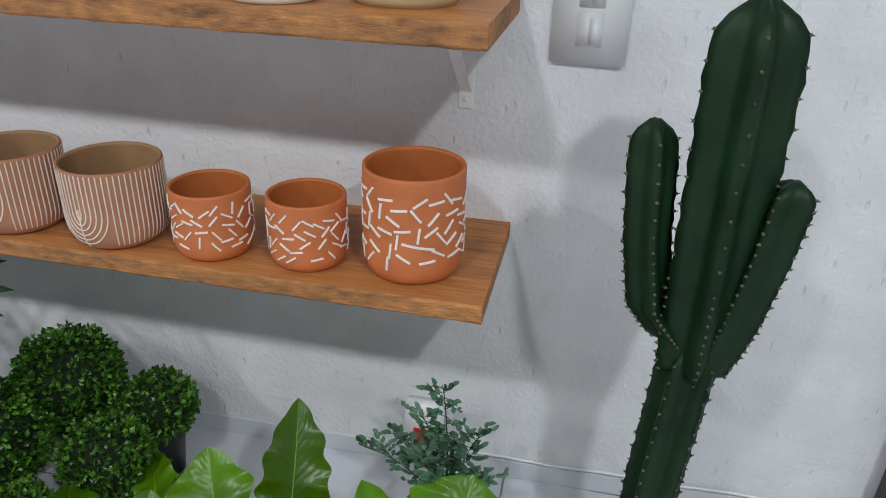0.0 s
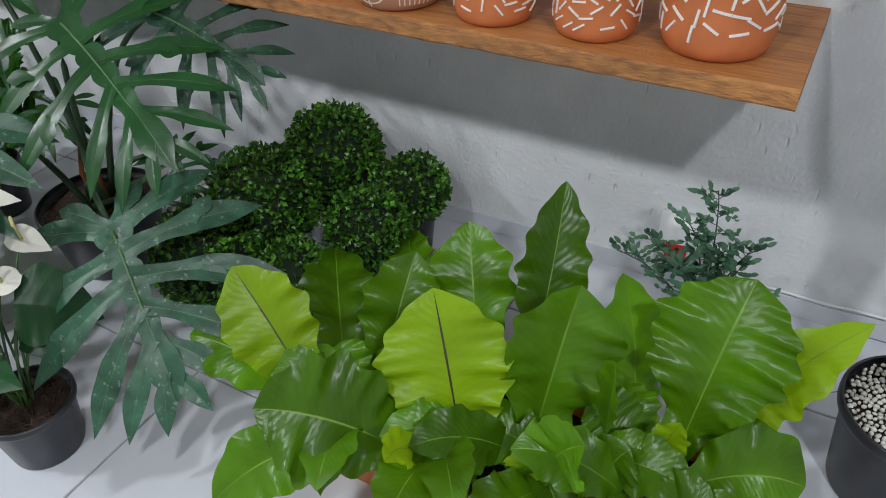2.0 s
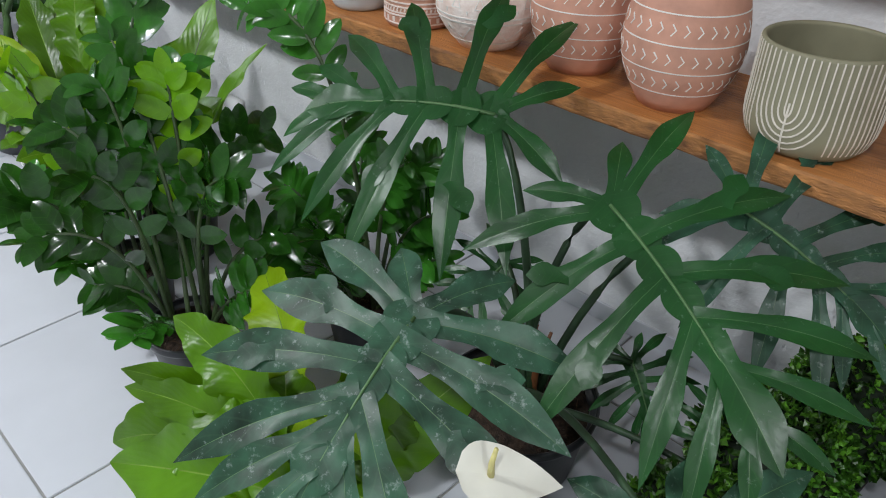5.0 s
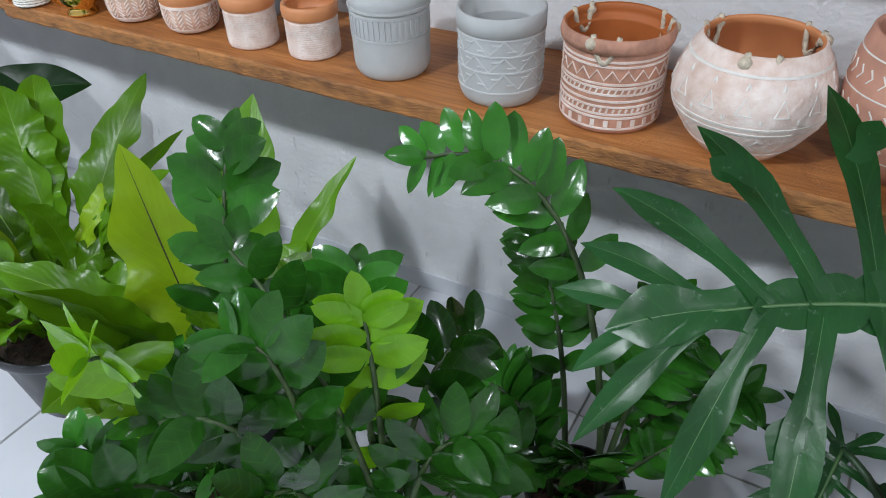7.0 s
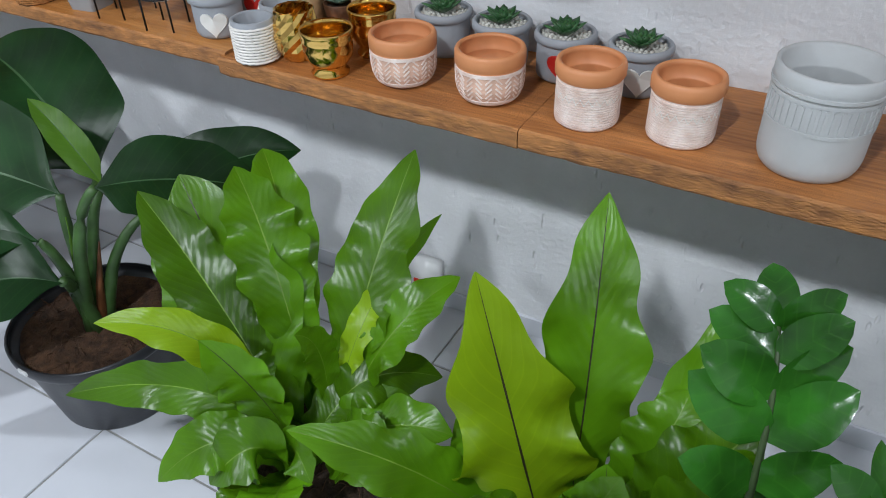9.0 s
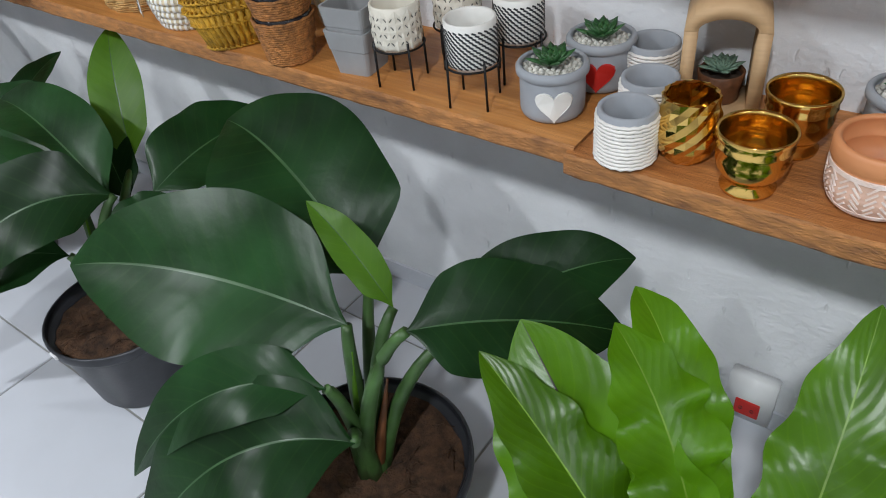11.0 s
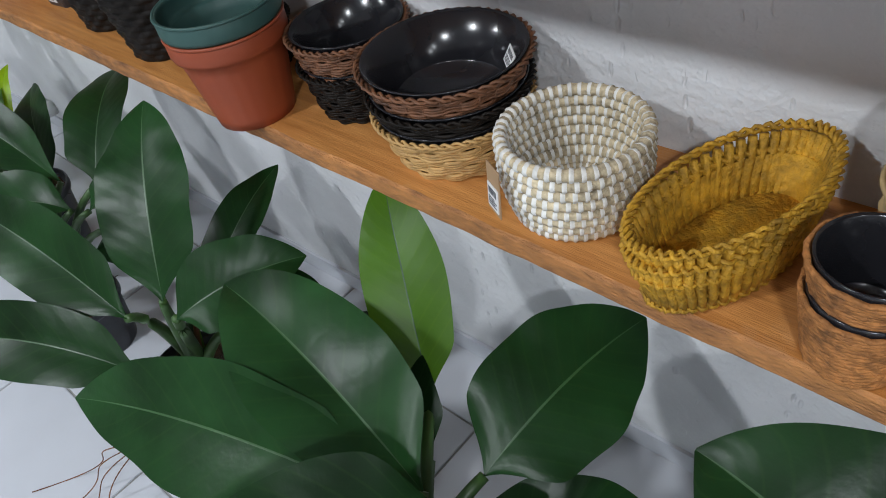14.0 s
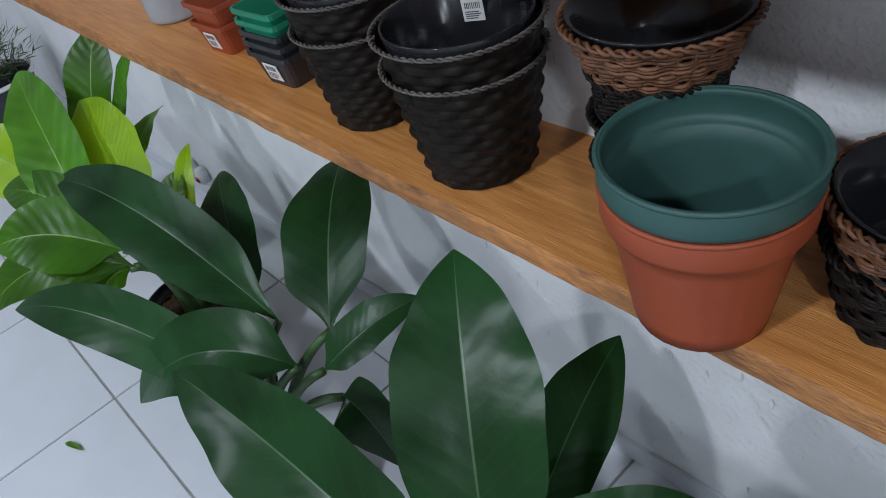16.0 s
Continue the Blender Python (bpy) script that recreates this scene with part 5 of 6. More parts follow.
STEMBR = material("brown_sheath", (0.20, 0.07, 0.02), 0.6, var=0.3, scale=30)
LOBEDM = leaf_material("lobed_leaf", (0.017, 0.092, 0.021), 0.30, 0.35, 0.08, 6, 0.012, 0.25, var=0.3, scale=10)
LOBEDD = leaf_material("dusty_lobed_leaf", (0.030, 0.092, 0.052), 0.38, 0.35, 0.06, 6, 0.012, 0.1, var=0.4, scale=26)


def residue(m, colour, scale, low, high, amount):
    """Dried marks, stains and dust scattered over a surface."""
    nt = m.node_tree
    b = nt.nodes["Principled BSDF"]
    src = b.inputs["Base Color"].links[0].from_socket
    tc, no, mr, mx = (nt.nodes.new(k) for k in ("ShaderNodeTexCoord", "ShaderNodeTexNoise", "ShaderNodeMapRange", "ShaderNodeMix"))
    no.inputs["Scale"].default_value, no.inputs["Detail"].default_value, no.inputs["Roughness"].default_value = scale, 6, 0.7
    nt.links.new(tc.outputs["Object"], no.inputs["Vector"])
    mr.inputs["From Min"].default_value, mr.inputs["From Max"].default_value, mr.inputs["To Max"].default_value = low, high, amount
    nt.links.new(no.outputs[0], mr.inputs[0])
    mx.data_type = "RGBA"
    nt.links.new(mr.outputs[0], mx.inputs[0])
    nt.links.new(src, mx.inputs[6])
    mx.inputs[7].default_value = (*colour, 1)
    nt.links.new(mx.outputs[2], b.inputs["Base Color"])


residue(WOOD, (0.15, 0.055, 0.018), 6, 0.56, 0.72, 0.55)
residue(WOOD2, (0.62, 0.42, 0.25), 9, 0.60, 0.76, 0.35)
residue(PLASTER, (0.40, 0.42, 0.41), 34, 0.66, 0.76, 0.45)
residue(LOBEDD, (0.42, 0.48, 0.46), 75, 0.58, 0.72, 0.55)
residue(LOBEDM, (0.30, 0.38, 0.33), 90, 0.62, 0.74, 0.4)
LOBED_RIB = material("lobed_leaf_midrib", (0.08, 0.17, 0.06), 0.45, var=0.15)
ZZLEAF = leaf_material("zz_leaflet", (0.030, 0.145, 0.014), 0.16, 0.45, 0.10, 5, 0.015, 0.5, var=0.4, scale=14)
ZZYOUNG = leaf_material("young_zz_leaflet", (0.17, 0.42, 0.012), 0.2, 0.45, 0.25, 5, 0.015, 0.1, var=0.25, scale=14)
ZZSTEM = material("zz_stem", (0.05, 0.085, 0.03), 0.5, var=0.3, scale=40)
ANTHLEAF = leaf_material("anthurium_leaf", (0.012, 0.064, 0.018), 0.36, 0.28, 0.08, 6, 0.05, 0.2, var=0.25, scale=10)
SPATHEM = material("white_spathe", (0.76, 0.75, 0.66), 0.35, var=0.06, scale=20)
SPADIX = material("cream_spadix", (0.66, 0.60, 0.24), 0.6, var=0.15, scale=60)
BOX_LEAF = material("clipped_box_leaf", (0.036, 0.125, 0.010), 0.34, var=0.4, scale=30)
BOX_TIP = material("fresh_box_leaf", (0.10, 0.28, 0.022), 0.34, var=0.3, scale=30)
BOX_SHADE = material("box_shade_core", (0.008, 0.02, 0.006), 0.9, var=0.3)
SHRUB = material("blue_green_leaf", (0.095, 0.215, 0.125), 0.45, var=0.3, scale=30)
CACTUS = material("cactus_skin", (0.009, 0.031, 0.012), 0.45, spec=0.2, var=0.3, scale=12, bump=0.1, bscale=60)
CACTUS_RIB = material("cactus_rib_edge", (0.10, 0.10, 0.055), 0.7, var=0.4, scale=60)
PINE = material("needle_leaf", (0.06, 0.12, 0.03), 0.5, var=0.3, scale=30)

UPH = Vector((0, -0.45, 0.9))
VIEW = Vector((0.35, -0.6, 0.65))  # leaves lean out of the wall's shade, towards the lamps
COLS = (-1.0, -0.85, -0.55, -0.25, -0.018, 0.018, 0.25, 0.55, 0.85, 1.0)


def smooth_step(s):
    s = min(1.0, max(0.0, s))
    return s * s * (3 - 2 * s)


SHAPES = {
    "fern": lambda s: (0.14 + 0.86 * smooth_step(s / 0.6)) * (1 if s < 0.6 else max(0.0, 1 - ((s - 0.6) / 0.4) ** 2.0) ** 0.85),
    "oval": lambda s: 0.0 if s <= 0 else (smooth_step(0.12 + s / 0.22) * (0.62 + 0.38 * math.sin(min(1, s / 0.42) * math.pi / 2)) * (1 if s < 0.42 else max(0.0, 1 - ((s - 0.42) / 0.58) ** 1.9) ** 0.9)),
    "heart": lambda s: max(0.0, math.sin(min(1, s / 0.3) * math.pi / 2)) ** 0.45 * (1 if s < 0.25 else max(0.0, 1 - ((s - 0.25) / 0.75) ** 1.7)),
    "leaflet": lambda s: max(0.0, math.sin(math.pi * s ** 0.8)) ** 0.62 if 0 < s < 1 else 0.0,
    "finger": lambda s: (0.95 - 0.2 * math.sin(math.pi * min(1, s / 0.5)) + 0.3 * math.sin(math.pi * max(0, s - 0.35) / 0.65)) * (1 if s < 0.6 else max(0.0, 1 - ((s - 0.6) / 0.4) ** 2.0)),
}


def blade(bm, base, tip, width, shape="oval", sag=0.12, fold=0.15, ripple=0.0, nrip=5, face=UPH, ns=16, mi=0, ri=1, phase=0.0, cols=COLS, ctrl=None):
    """A leaf blade along an arched midrib, folded about it and waved at the edges."""
    base, tip = Vector(base), Vector(tip)
    L = (tip - base).length
    ctrl = Vector(ctrl) if ctrl is not None else (base + tip) / 2 + Vector((0, 0, sag * L * 2))
    f = SHAPES[shape]
    uvl = bm.loops.layers.uv.get("blade") or bm.loops.layers.uv.new("blade")
    rows = []
    for i in range(ns + 1):
        s = i / ns
        p = base * (1 - s) ** 2 + ctrl * 2 * s * (1 - s) + tip * s * s
        d = ((ctrl - base) * (1 - s) + (tip - ctrl) * s).normalized()
        side = d.cross(face)
        side = side.normalized() if side.length > 1e-4 else Vector((1, 0, 0))
        nrm = side.cross(d)
        w = max(f(s), 0.012) * width / 2
        row = []
        for u in cols:
            wave = math.sin(2 * math.pi * nrip * (s + 0.06 * math.sin(7 * s + phase)) + phase + (1.9 if u > 0 else 0)) + 0.4 * math.sin(2 * math.pi * nrip * 2.3 * s + 2 * phase + u)
            off = fold * abs(u) * w * (1 - 0.35 * abs(u)) + ripple * width * wave * abs(u) ** 2.2 * math.sin(math.pi * min(1, 0.12 + 0.95 * s)) ** 0.7
            row.append(bm.verts.new(p + side * (u * w * (1 + 0.9 * ripple * math.cos(2 * math.pi * nrip * 1.4 * s + phase * 2 + u))) + nrm * off))
        rows.append(row)
    mid = len(cols) // 2 - 1
    for i, (a, b) in enumerate(zip(rows, rows[1:])):
        for k in range(len(cols) - 1):
            q = bm.faces.new((a[k], a[k + 1], b[k + 1], b[k]))
            q.material_index = ri if (k == mid and len(cols) % 2 == 0) else mi
            for loop, (uu, vv) in zip(q.loops, ((cols[k], i), (cols[k + 1], i), (cols[k + 1], i + 1), (cols[k], i + 1))):
                loop[uvl].uv = (uu * 0.5 + 0.5, vv / ns)


def curve(a, b, lift, n=10):
    a, b = Vector(a), Vector(b)
    c = Vector((a.x * 0.65 + b.x * 0.35, a.y * 0.65 + b.y * 0.35, max(a.z, b.z) * 0.5 + 0.5 * (a.z + b.z) / 2 + lift))
    return [a * (1 - s) ** 2 + c * 2 * s * (1 - s) + b * s * s for s in (i / n for i in range(n + 1))]


def nursery_pot(e, r, h, soil=SOIL, mat=BLACKPLASTIC, tagged_rim=False):
    out = [(r * 0.74, 0.0), (r * 0.76, 0.006), (r * 0.92, h * 0.86), (r * 0.93, h * 0.88), (r * 0.99, h * 0.89), (r, h * 0.92), (r, h * 0.99), (r * 0.985, h)]
    bm = bmesh.new()
    lathe(bm, pot_body(out, 0.005), 56)
    part("pot", bm, mat, e, "black plastic nursery pot with rolled rim")
    bm = bmesh.new()
    rnd = random.Random(int(r * 1e4))
    rings = [(0, h * 0.9)] + [(r * 0.9 * k / 9, h * 0.9 - 0.008 * (k / 9) ** 2) for k in range(1, 10)]
    lathe(bm, rings, 36)
    for v in bm.verts:
        v.co.z += rnd.uniform(-0.006, 0.006)
    part("soil", bm, soil, e, "coarse dark potting mix")
    bm = bmesh.new()
    for _ in range(60):
        a, q = rnd.uniform(0, 6.28), r * 0.8 * math.sqrt(rnd.random())
        d, l = rnd.uniform(0, 6.28), rnd.uniform(0.015, 0.05)
        x, y = q * math.cos(a), q * math.sin(a)
        tube(bm, [(x, y, h * 0.9), (x + l * 0.5 * math.cos(d), y + l * 0.5 * math.sin(d), h * 0.9 + rnd.uniform(0.004, 0.012)), (x + l * math.cos(d), y + l * math.sin(d), h * 0.9)], 0.0009, 4)
    tagged(part("fibres", bm, COIR, e, "loose coconut fibres"), kind="stuff")
    if tagged_rim:
        bm = bmesh.new()
        box(bm, -0.012, 0.012, -r * 1.0 - 0.003, -r * 0.99, h * 0.93, h * 0.98, 0.001)
        part("rim_sticker", bm, PAPER, e, "small white sticker", False)


def local(e, p):
    return Vector(p) - e.matrix_basis.translation


def fern(loc, leaves, label, potr=0.0, poth=0.0, crown_z=0.2, long_box=False, rim=False, young=(0, 3), dark_ribs=(0,), wavy=0.05, fill=0):
    e = thing("birds_nest_fern", loc, label, "potted fern", "bird's-nest ferns", 0, True)
    if potr:
        nursery_pot(e, potr, poth, SOIL, BLACKPLASTIC, rim)
    rnd = random.Random(int(abs(loc[0]) * 1000))
    for i, (low, tip, w, sag) in enumerate(leaves):
        b, t = local(e, low), local(e, tip)
        start = Vector((max(-0.3, min(0.3, b.x)) if long_box else 0.3 * max(-0.15, min(0.15, b.x)), max(-0.09, min(0.09, b.y)) if long_box else max(-0.05, min(0.05, b.y * 0.6)), crown_z - 0.01))
        ctrl = b + (b - start) * 0.25 if b.z > crown_z + 0.06 else (start + t) / 2 + Vector((0, 0, 2 * sag * (t - start).length))
        face = (VIEW + Vector((rnd.uniform(-0.55, 0.55), rnd.uniform(-0.2, 0.25), rnd.uniform(-0.2, 0.35)))).normalized()
        bm = bmesh.new()
        blade(bm, start, t, w * 1.06, "fern", sag, rnd.uniform(0.12, 0.4), wavy * rnd.uniform(0.7, 1.3), rnd.uniform(3, 5.5), face, 56, 0, 1, rnd.uniform(0, 6), COLS, ctrl)
        leafpart("frond", bm, [FERN_Y if i in young else FERN, FERN_RIBD if i in dark_ribs else FERN_RIB], e, "yellow-green young frond" if i in young else "")
    for k in range(fill):
        a = k * 2.39996
        b0 = Vector((0.26 * math.cos(a * 1.7) if long_box else 0.02 * math.cos(a), 0.05 * math.sin(a * 2.3), crown_z - 0.01))
        far = rnd.uniform(0.14, 0.24)
        t = b0 + Vector((far * math.cos(a), far * math.sin(a) * 0.8 - (0.08 if long_box else 0), rnd.uniform(0.02, 0.16)))
        bm = bmesh.new()
        blade(bm, b0, t, rnd.uniform(0.08, 0.115), "fern", 0.2, rnd.uniform(0.1, 0.35), wavy, rnd.uniform(3, 5), Vector((0.1, -0.4, 0.8)), 32, 0, 1, k)
        leafpart("frond", bm, [FERN, FERN_RIB], e)
    return e


def broad_plant(loc, leaves, label, potr, poth, mats, name="philodendron", pet=0.011, fold=0.22, ripple=0.0, sag=0.1, young=(), facey=-0.45, soil=COIR, stemm=None):
    e = thing(name, loc, label, "potted plant", "broad-leaved plants", 0, True)
    nursery_pot(e, potr, poth, soil, BLACKPLASTIC, True)
    rnd = random.Random(int(abs(loc[0]) * 1000) + 7)
    c0 = Vector((0, 0, poth * 0.86))
    for i, (j, t, w) in enumerate(leaves):
        j, t = local(e, j), local(e, t)
        a = i * 2.4
        start = c0 + Vector((0.018 * math.cos(a), 0.018 * math.sin(a), 0.0))
        bm = bmesh.new()
        tube(bm, curve(start, j, 0.03), pet * 1.25, 8, False, 0.55)
        part("petiole", bm, stemm or STEMG, e)
        out = Vector((t.x - j.x, t.y - j.y, 0))
        out = out.normalized() if out.length > 0.02 else Vector((0, -1, 0))
        steep = max(0.0, (t - j).normalized().z)
        face = (Vector((0.25, facey, 0.8)) - out * 0.7 * steep + Vector((rnd.uniform(-0.2, 0.2), rnd.uniform(-0.2, 0.2), 0))).normalized()
        bm = bmesh.new()
        blade(bm, j, t, w * 1.12, "oval", sag + rnd.uniform(-0.03, 0.05) + (0.10 if t.z < j.z - 0.05 else 0.0), fold + rnd.uniform(-0.05, 0.2), 0.022 + ripple, rnd.uniform(1.2, 2.4), face, 44, 0, 1, rnd.uniform(0, 6))
        leafpart("leaf", bm, [mats[2] if i in young else mats[0], mats[1]], e, "pale young leaf" if i in young else "")
    for k in range(3):
        bm = bmesh.new()
        a = k * 2.1
        tube(bm, [c0 + Vector((0.012 * math.cos(a), 0.012 * math.sin(a), 0)), c0 + Vector((0.022 * math.cos(a), 0.022 * math.sin(a) + 0.02, 0.10)), c0 + Vector((0.026 * math.cos(a), 0.026 * math.sin(a) + 0.05, 0.19 + 0.03 * k))], 0.013, 8, False, 0.12)
        part("sheath", bm, YOUNG if k else STEMBR, e)
    return e


def lobed_leaf(bm, joint, tip, span, face, seed=0, broad=1.0):
    """A deeply cut blade: fingers to both sides, joined along the midrib."""
    joint, tip = Vector(joint), Vector(tip)
    rnd = random.Random(seed)
    L = (tip - joint).length
    d = (tip - joint).normalized()
    side = d.cross(face).normalized()
    nrm = side.cross(d)
    mid = lambda s: joint * (1 - s) ** 2 + ((joint + tip) / 2 + Vector((0, 0, 0.12 * L))) * 2 * s * (1 - s) + tip * s * s
    fingers = ((0.0, 150, 0.70, 0.15), (0.03, 116, 1.0, 0.17), (0.18, 92, 1.12, 0.18), (0.35, 72, 1.10, 0.18), (0.52, 55, 0.95, 0.16), (0.69, 42, 0.72, 0.14), (0.84, 30, 0.42, 0.12))
    for sg in (-1, 1):
        for k, (s, ang, l, w) in enumerate(fingers):
            a = math.radians(ang + rnd.uniform(-7, 7))
            way = (d * math.cos(a) + side * sg * math.sin(a)).normalized()
            b = mid(max(s, 0.01)) - nrm * 0.0012 * (k % 2)
            reach = span * l * rnd.uniform(0.9, 1.12)
            t = b + way * reach - nrm * span * rnd.uniform(0.08, 0.18) * l + Vector((0, 0, -0.06 * span)) + d * span * 0.08
            blade(bm, b, t, span * w * broad, "finger", 0.07, rnd.uniform(0.1, 0.3), 0.05, rnd.uniform(1.2, 2.2), face, 16, 0, 1, rnd.uniform(0, 6))
            if k in (2, 3):
                q, sd = rnd.uniform(0.42, 0.55), (1 if k % 2 else -1)
                c = b.lerp(t, q) + Vector((0, 0, 0.14 * reach * q * (1 - q) * 2))
                w2 = (way + (d if sd > 0 else -d) * 0.6).normalized()
                blade(bm, c, c + w2 * span * 0.27 - nrm * 0.006, span * 0.13, "finger", 0.04, 0.1, 0.02, 1, face, 8, 0, 0, 0, (-1, -0.5, 0, 0.5, 1))
    blade(bm, mid(0.6), tip + d * 0.06 * span, span * 0.24, "finger", 0.05, 0.14, 0.03, 2, face, 16)
    for k in range(6):
        c = mid(0.02 + 0.14 * k) - nrm * 0.0008
        blade(bm, c - d * span * 0.12, c + d * span * 0.2, span * (0.34 - 0.035 * k), "leaflet", 0.02, 0.12, 0.0, 1, face, 10, 0, 0, 0, (-1, -0.6, 0, 0.6, 1))
    tube(bm, [mid(k / 10) + nrm * 0.0015 for k in range(11)], 0.0030, 6, False, 0.3)
    bm.faces.ensure_lookup_table()
    for f in bm.faces[-60:]:
        f.material_index = 1


def lobed_plant(loc, leaves):
    e = thing("lobed_philodendron", loc, "large lobed philodendron with dusty green leaves in pot", "potted plant", "", 0, True)
    nursery_pot(e, 0.15, 0.17)
    for i, (j, t, span) in enumerate(leaves):
        j, t = local(e, j), local(e, t)
        bm = bmesh.new()
        a = i * 2.4
        tube(bm, curve((0.03 * math.cos(a), 0.03 * math.sin(a), 0.15), j, 0.06), 0.0085, 8, False, 0.6)
        part("petiole", bm, STEMD, e)
        bm = bmesh.new()
        lobed_leaf(bm, j, t, span, Vector((0.25, -0.5, 0.8)).normalized(), i + 3, 1.15 if i in (2, 4) else 0.86)
        leafpart("leaf", bm, [LOBEDD if i in (2, 3, 4) else LOBEDM, LOBED_RIB], e, "dusty lobed leaf with white residue" if i in (2, 3, 4) else "")
    for k in range(3):
        bm = bmesh.new()
        tube(bm, [(0.02 * k - 0.02, 0.01, 0.15), (0.03 * k - 0.03, 0.0, 0.24), (0.03 * k - 0.02, 0.02, 0.33)], 0.010, 7, False, 0.3)
        part("sheath", bm, STEMBR, e, "dry brown leaf sheath")


def zz_plant(loc, fronds, r, h, young, label, size=0.075, broad=0.52, pairs=7):
    e = thing("zz_plant", loc, label, "potted plant", "zz plants", 0, True)
    nursery_pot(e, r, h)
    rnd = random.Random(int(abs(loc[0]) * 1000) + 3)
    low = [(Vector(loc) + Vector((0.1 * math.cos(a), 0.08 * math.sin(a), 0.26)), Vector(loc) + Vector((0.2 * math.cos(a), 0.17 * math.sin(a), rnd.uniform(0.24, 0.36)))) for a in (0.5, 2.6, 4.0, 5.2)]
    for i, (bend, tip) in enumerate([*fronds, *low]):
        c, t = local(e, bend), local(e, tip)
        a = math.atan2(c.y, c.x) + rnd.uniform(-0.4, 0.4)
        b = Vector((0.04 * math.cos(a), 0.04 * math.sin(a), h * 0.86))
        pts = [b * (1 - s) ** 2 + c * 2 * s * (1 - s) + t * s * s for s in (k / 16 for k in range(17))]
        bm = bmesh.new()
        tube(bm, pts, 0.006, 7, False, 0.35)
        for q in bm.faces:
            q.material_index = 1
        n = pairs
        for k in range(n):
            s = 0.36 + 0.63 * (k / (n - 1)) ** 0.85
            f = s * 16
            p = pts[int(f)].lerp(pts[min(int(f) + 1, 16)], f - int(f))
            d = (pts[min(int(f) + 1, 16)] - pts[max(int(f) - 1, 0)]).normalized()
            sd = d.cross(VIEW).normalized()
            up_ = sd.cross(d)
            l = size * (0.72 + 0.38 * math.sin(math.pi * (0.2 + 0.8 * k / (n - 1)))) * rnd.uniform(0.9, 1.1)
            for sg in (-1, 1) if k < n - 1 else (-1, 0, 1):
                way = (d * rnd.uniform(0.3, 0.7) + sd * sg * 0.8 + up_ * rnd.uniform(-0.35, 0.5)).normalized()
                nf = (up_ + Vector((rnd.uniform(-0.6, 0.6), rnd.uniform(-0.6, 0.3), rnd.uniform(-0.1, 0.5)))).normalized()
                blade(bm, p, p + way * l, l * broad, "leaflet", 0.05, 0.3, 0.02, 1.2, nf, 9, 0, 0, k, (-1, -0.6, -0.2, 0.2, 0.6, 1))
        leafpart("frond", bm, [ZZYOUNG if i in young else ZZLEAF, ZZSTEM], e, "bright young frond of glossy leaflets" if i in young else "")
    return e


def clipped_ball(loc, r, seed):
    e = thing("clipped_box_ball", (loc[0], loc[1], 0), "dense clipped green ball shrub in small pot", "topiary", "clipped ball shrubs", 0, True)
    rnd = random.Random(seed)
    z = loc[2]
    # near-black ball stands in for the shade deep between the leaves
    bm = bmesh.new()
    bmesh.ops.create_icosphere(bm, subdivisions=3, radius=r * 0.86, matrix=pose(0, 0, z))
    part("shade_core", bm, BOX_SHADE, e)
    vs, fs, mi = [], [], []
    n = int(2600 * (r / 0.13) ** 2)
    for k in range(n):
        ph = math.acos(1 - 2 * (k + 0.5) / n)
        th = k * 2.39996 + rnd.uniform(-0.3, 0.3)
        nv = Vector((math.sin(ph) * math.cos(th), math.sin(ph) * math.sin(th), math.cos(ph)))
        bump_ = 1 + 0.05 * noise.noise(nv * 3.1 + Vector((seed, 0, 0)))
        p = Vector((0, 0, z)) + nv * r * bump_ * rnd.uniform(0.86, 1.02)
        d = (nv * rnd.uniform(0.2, 0.9) + Vector((rnd.gauss(0, 1), rnd.gauss(0, 1), rnd.gauss(0.25, 1))) * 0.55).normalized()
        s = d.cross(Vector((rnd.gauss(0, 1), rnd.gauss(0, 1), rnd.gauss(0, 1)))).normalized()
        l, w = rnd.uniform(0.013, 0.020), rnd.uniform(0.0052, 0.0082)
        nn = s.cross(d)
        i0 = len(vs)
        vs += [p, p + d * l * 0.5 + s * w, p + d * l, p + d * l * 0.5 - s * w, p + d * l * 0.5 - nn * w * 0.35]
        fs += [(i0, i0 + 1, i0 + 4), (i0 + 1, i0 + 2, i0 + 4), (i0 + 2, i0 + 3, i0 + 4), (i0 + 3, i0, i0 + 4)]
        mi += [1 if rnd.random() < 0.36 else 0] * 4
    me = bpy.data.meshes.new("foliage")
    me.from_pydata(vs, [], fs)
    me.materials.append(BOX_LEAF)
    me.materials.append(BOX_TIP)
    me.polygons.foreach_set("material_index", mi)
    ob = new("foliage", me)
    ob.parent = e
    tagged(ob, "tiny dense glossy leaves", kind="stuff")
    bm = bmesh.new()
    lathe(bm, pot_body([(r * 0.42, 0), (r * 0.6, max(0.05, z - r * 0.72))], 0.004), 32)
    part("pot", bm, BLACKPLASTIC, e, "small black plastic pot")


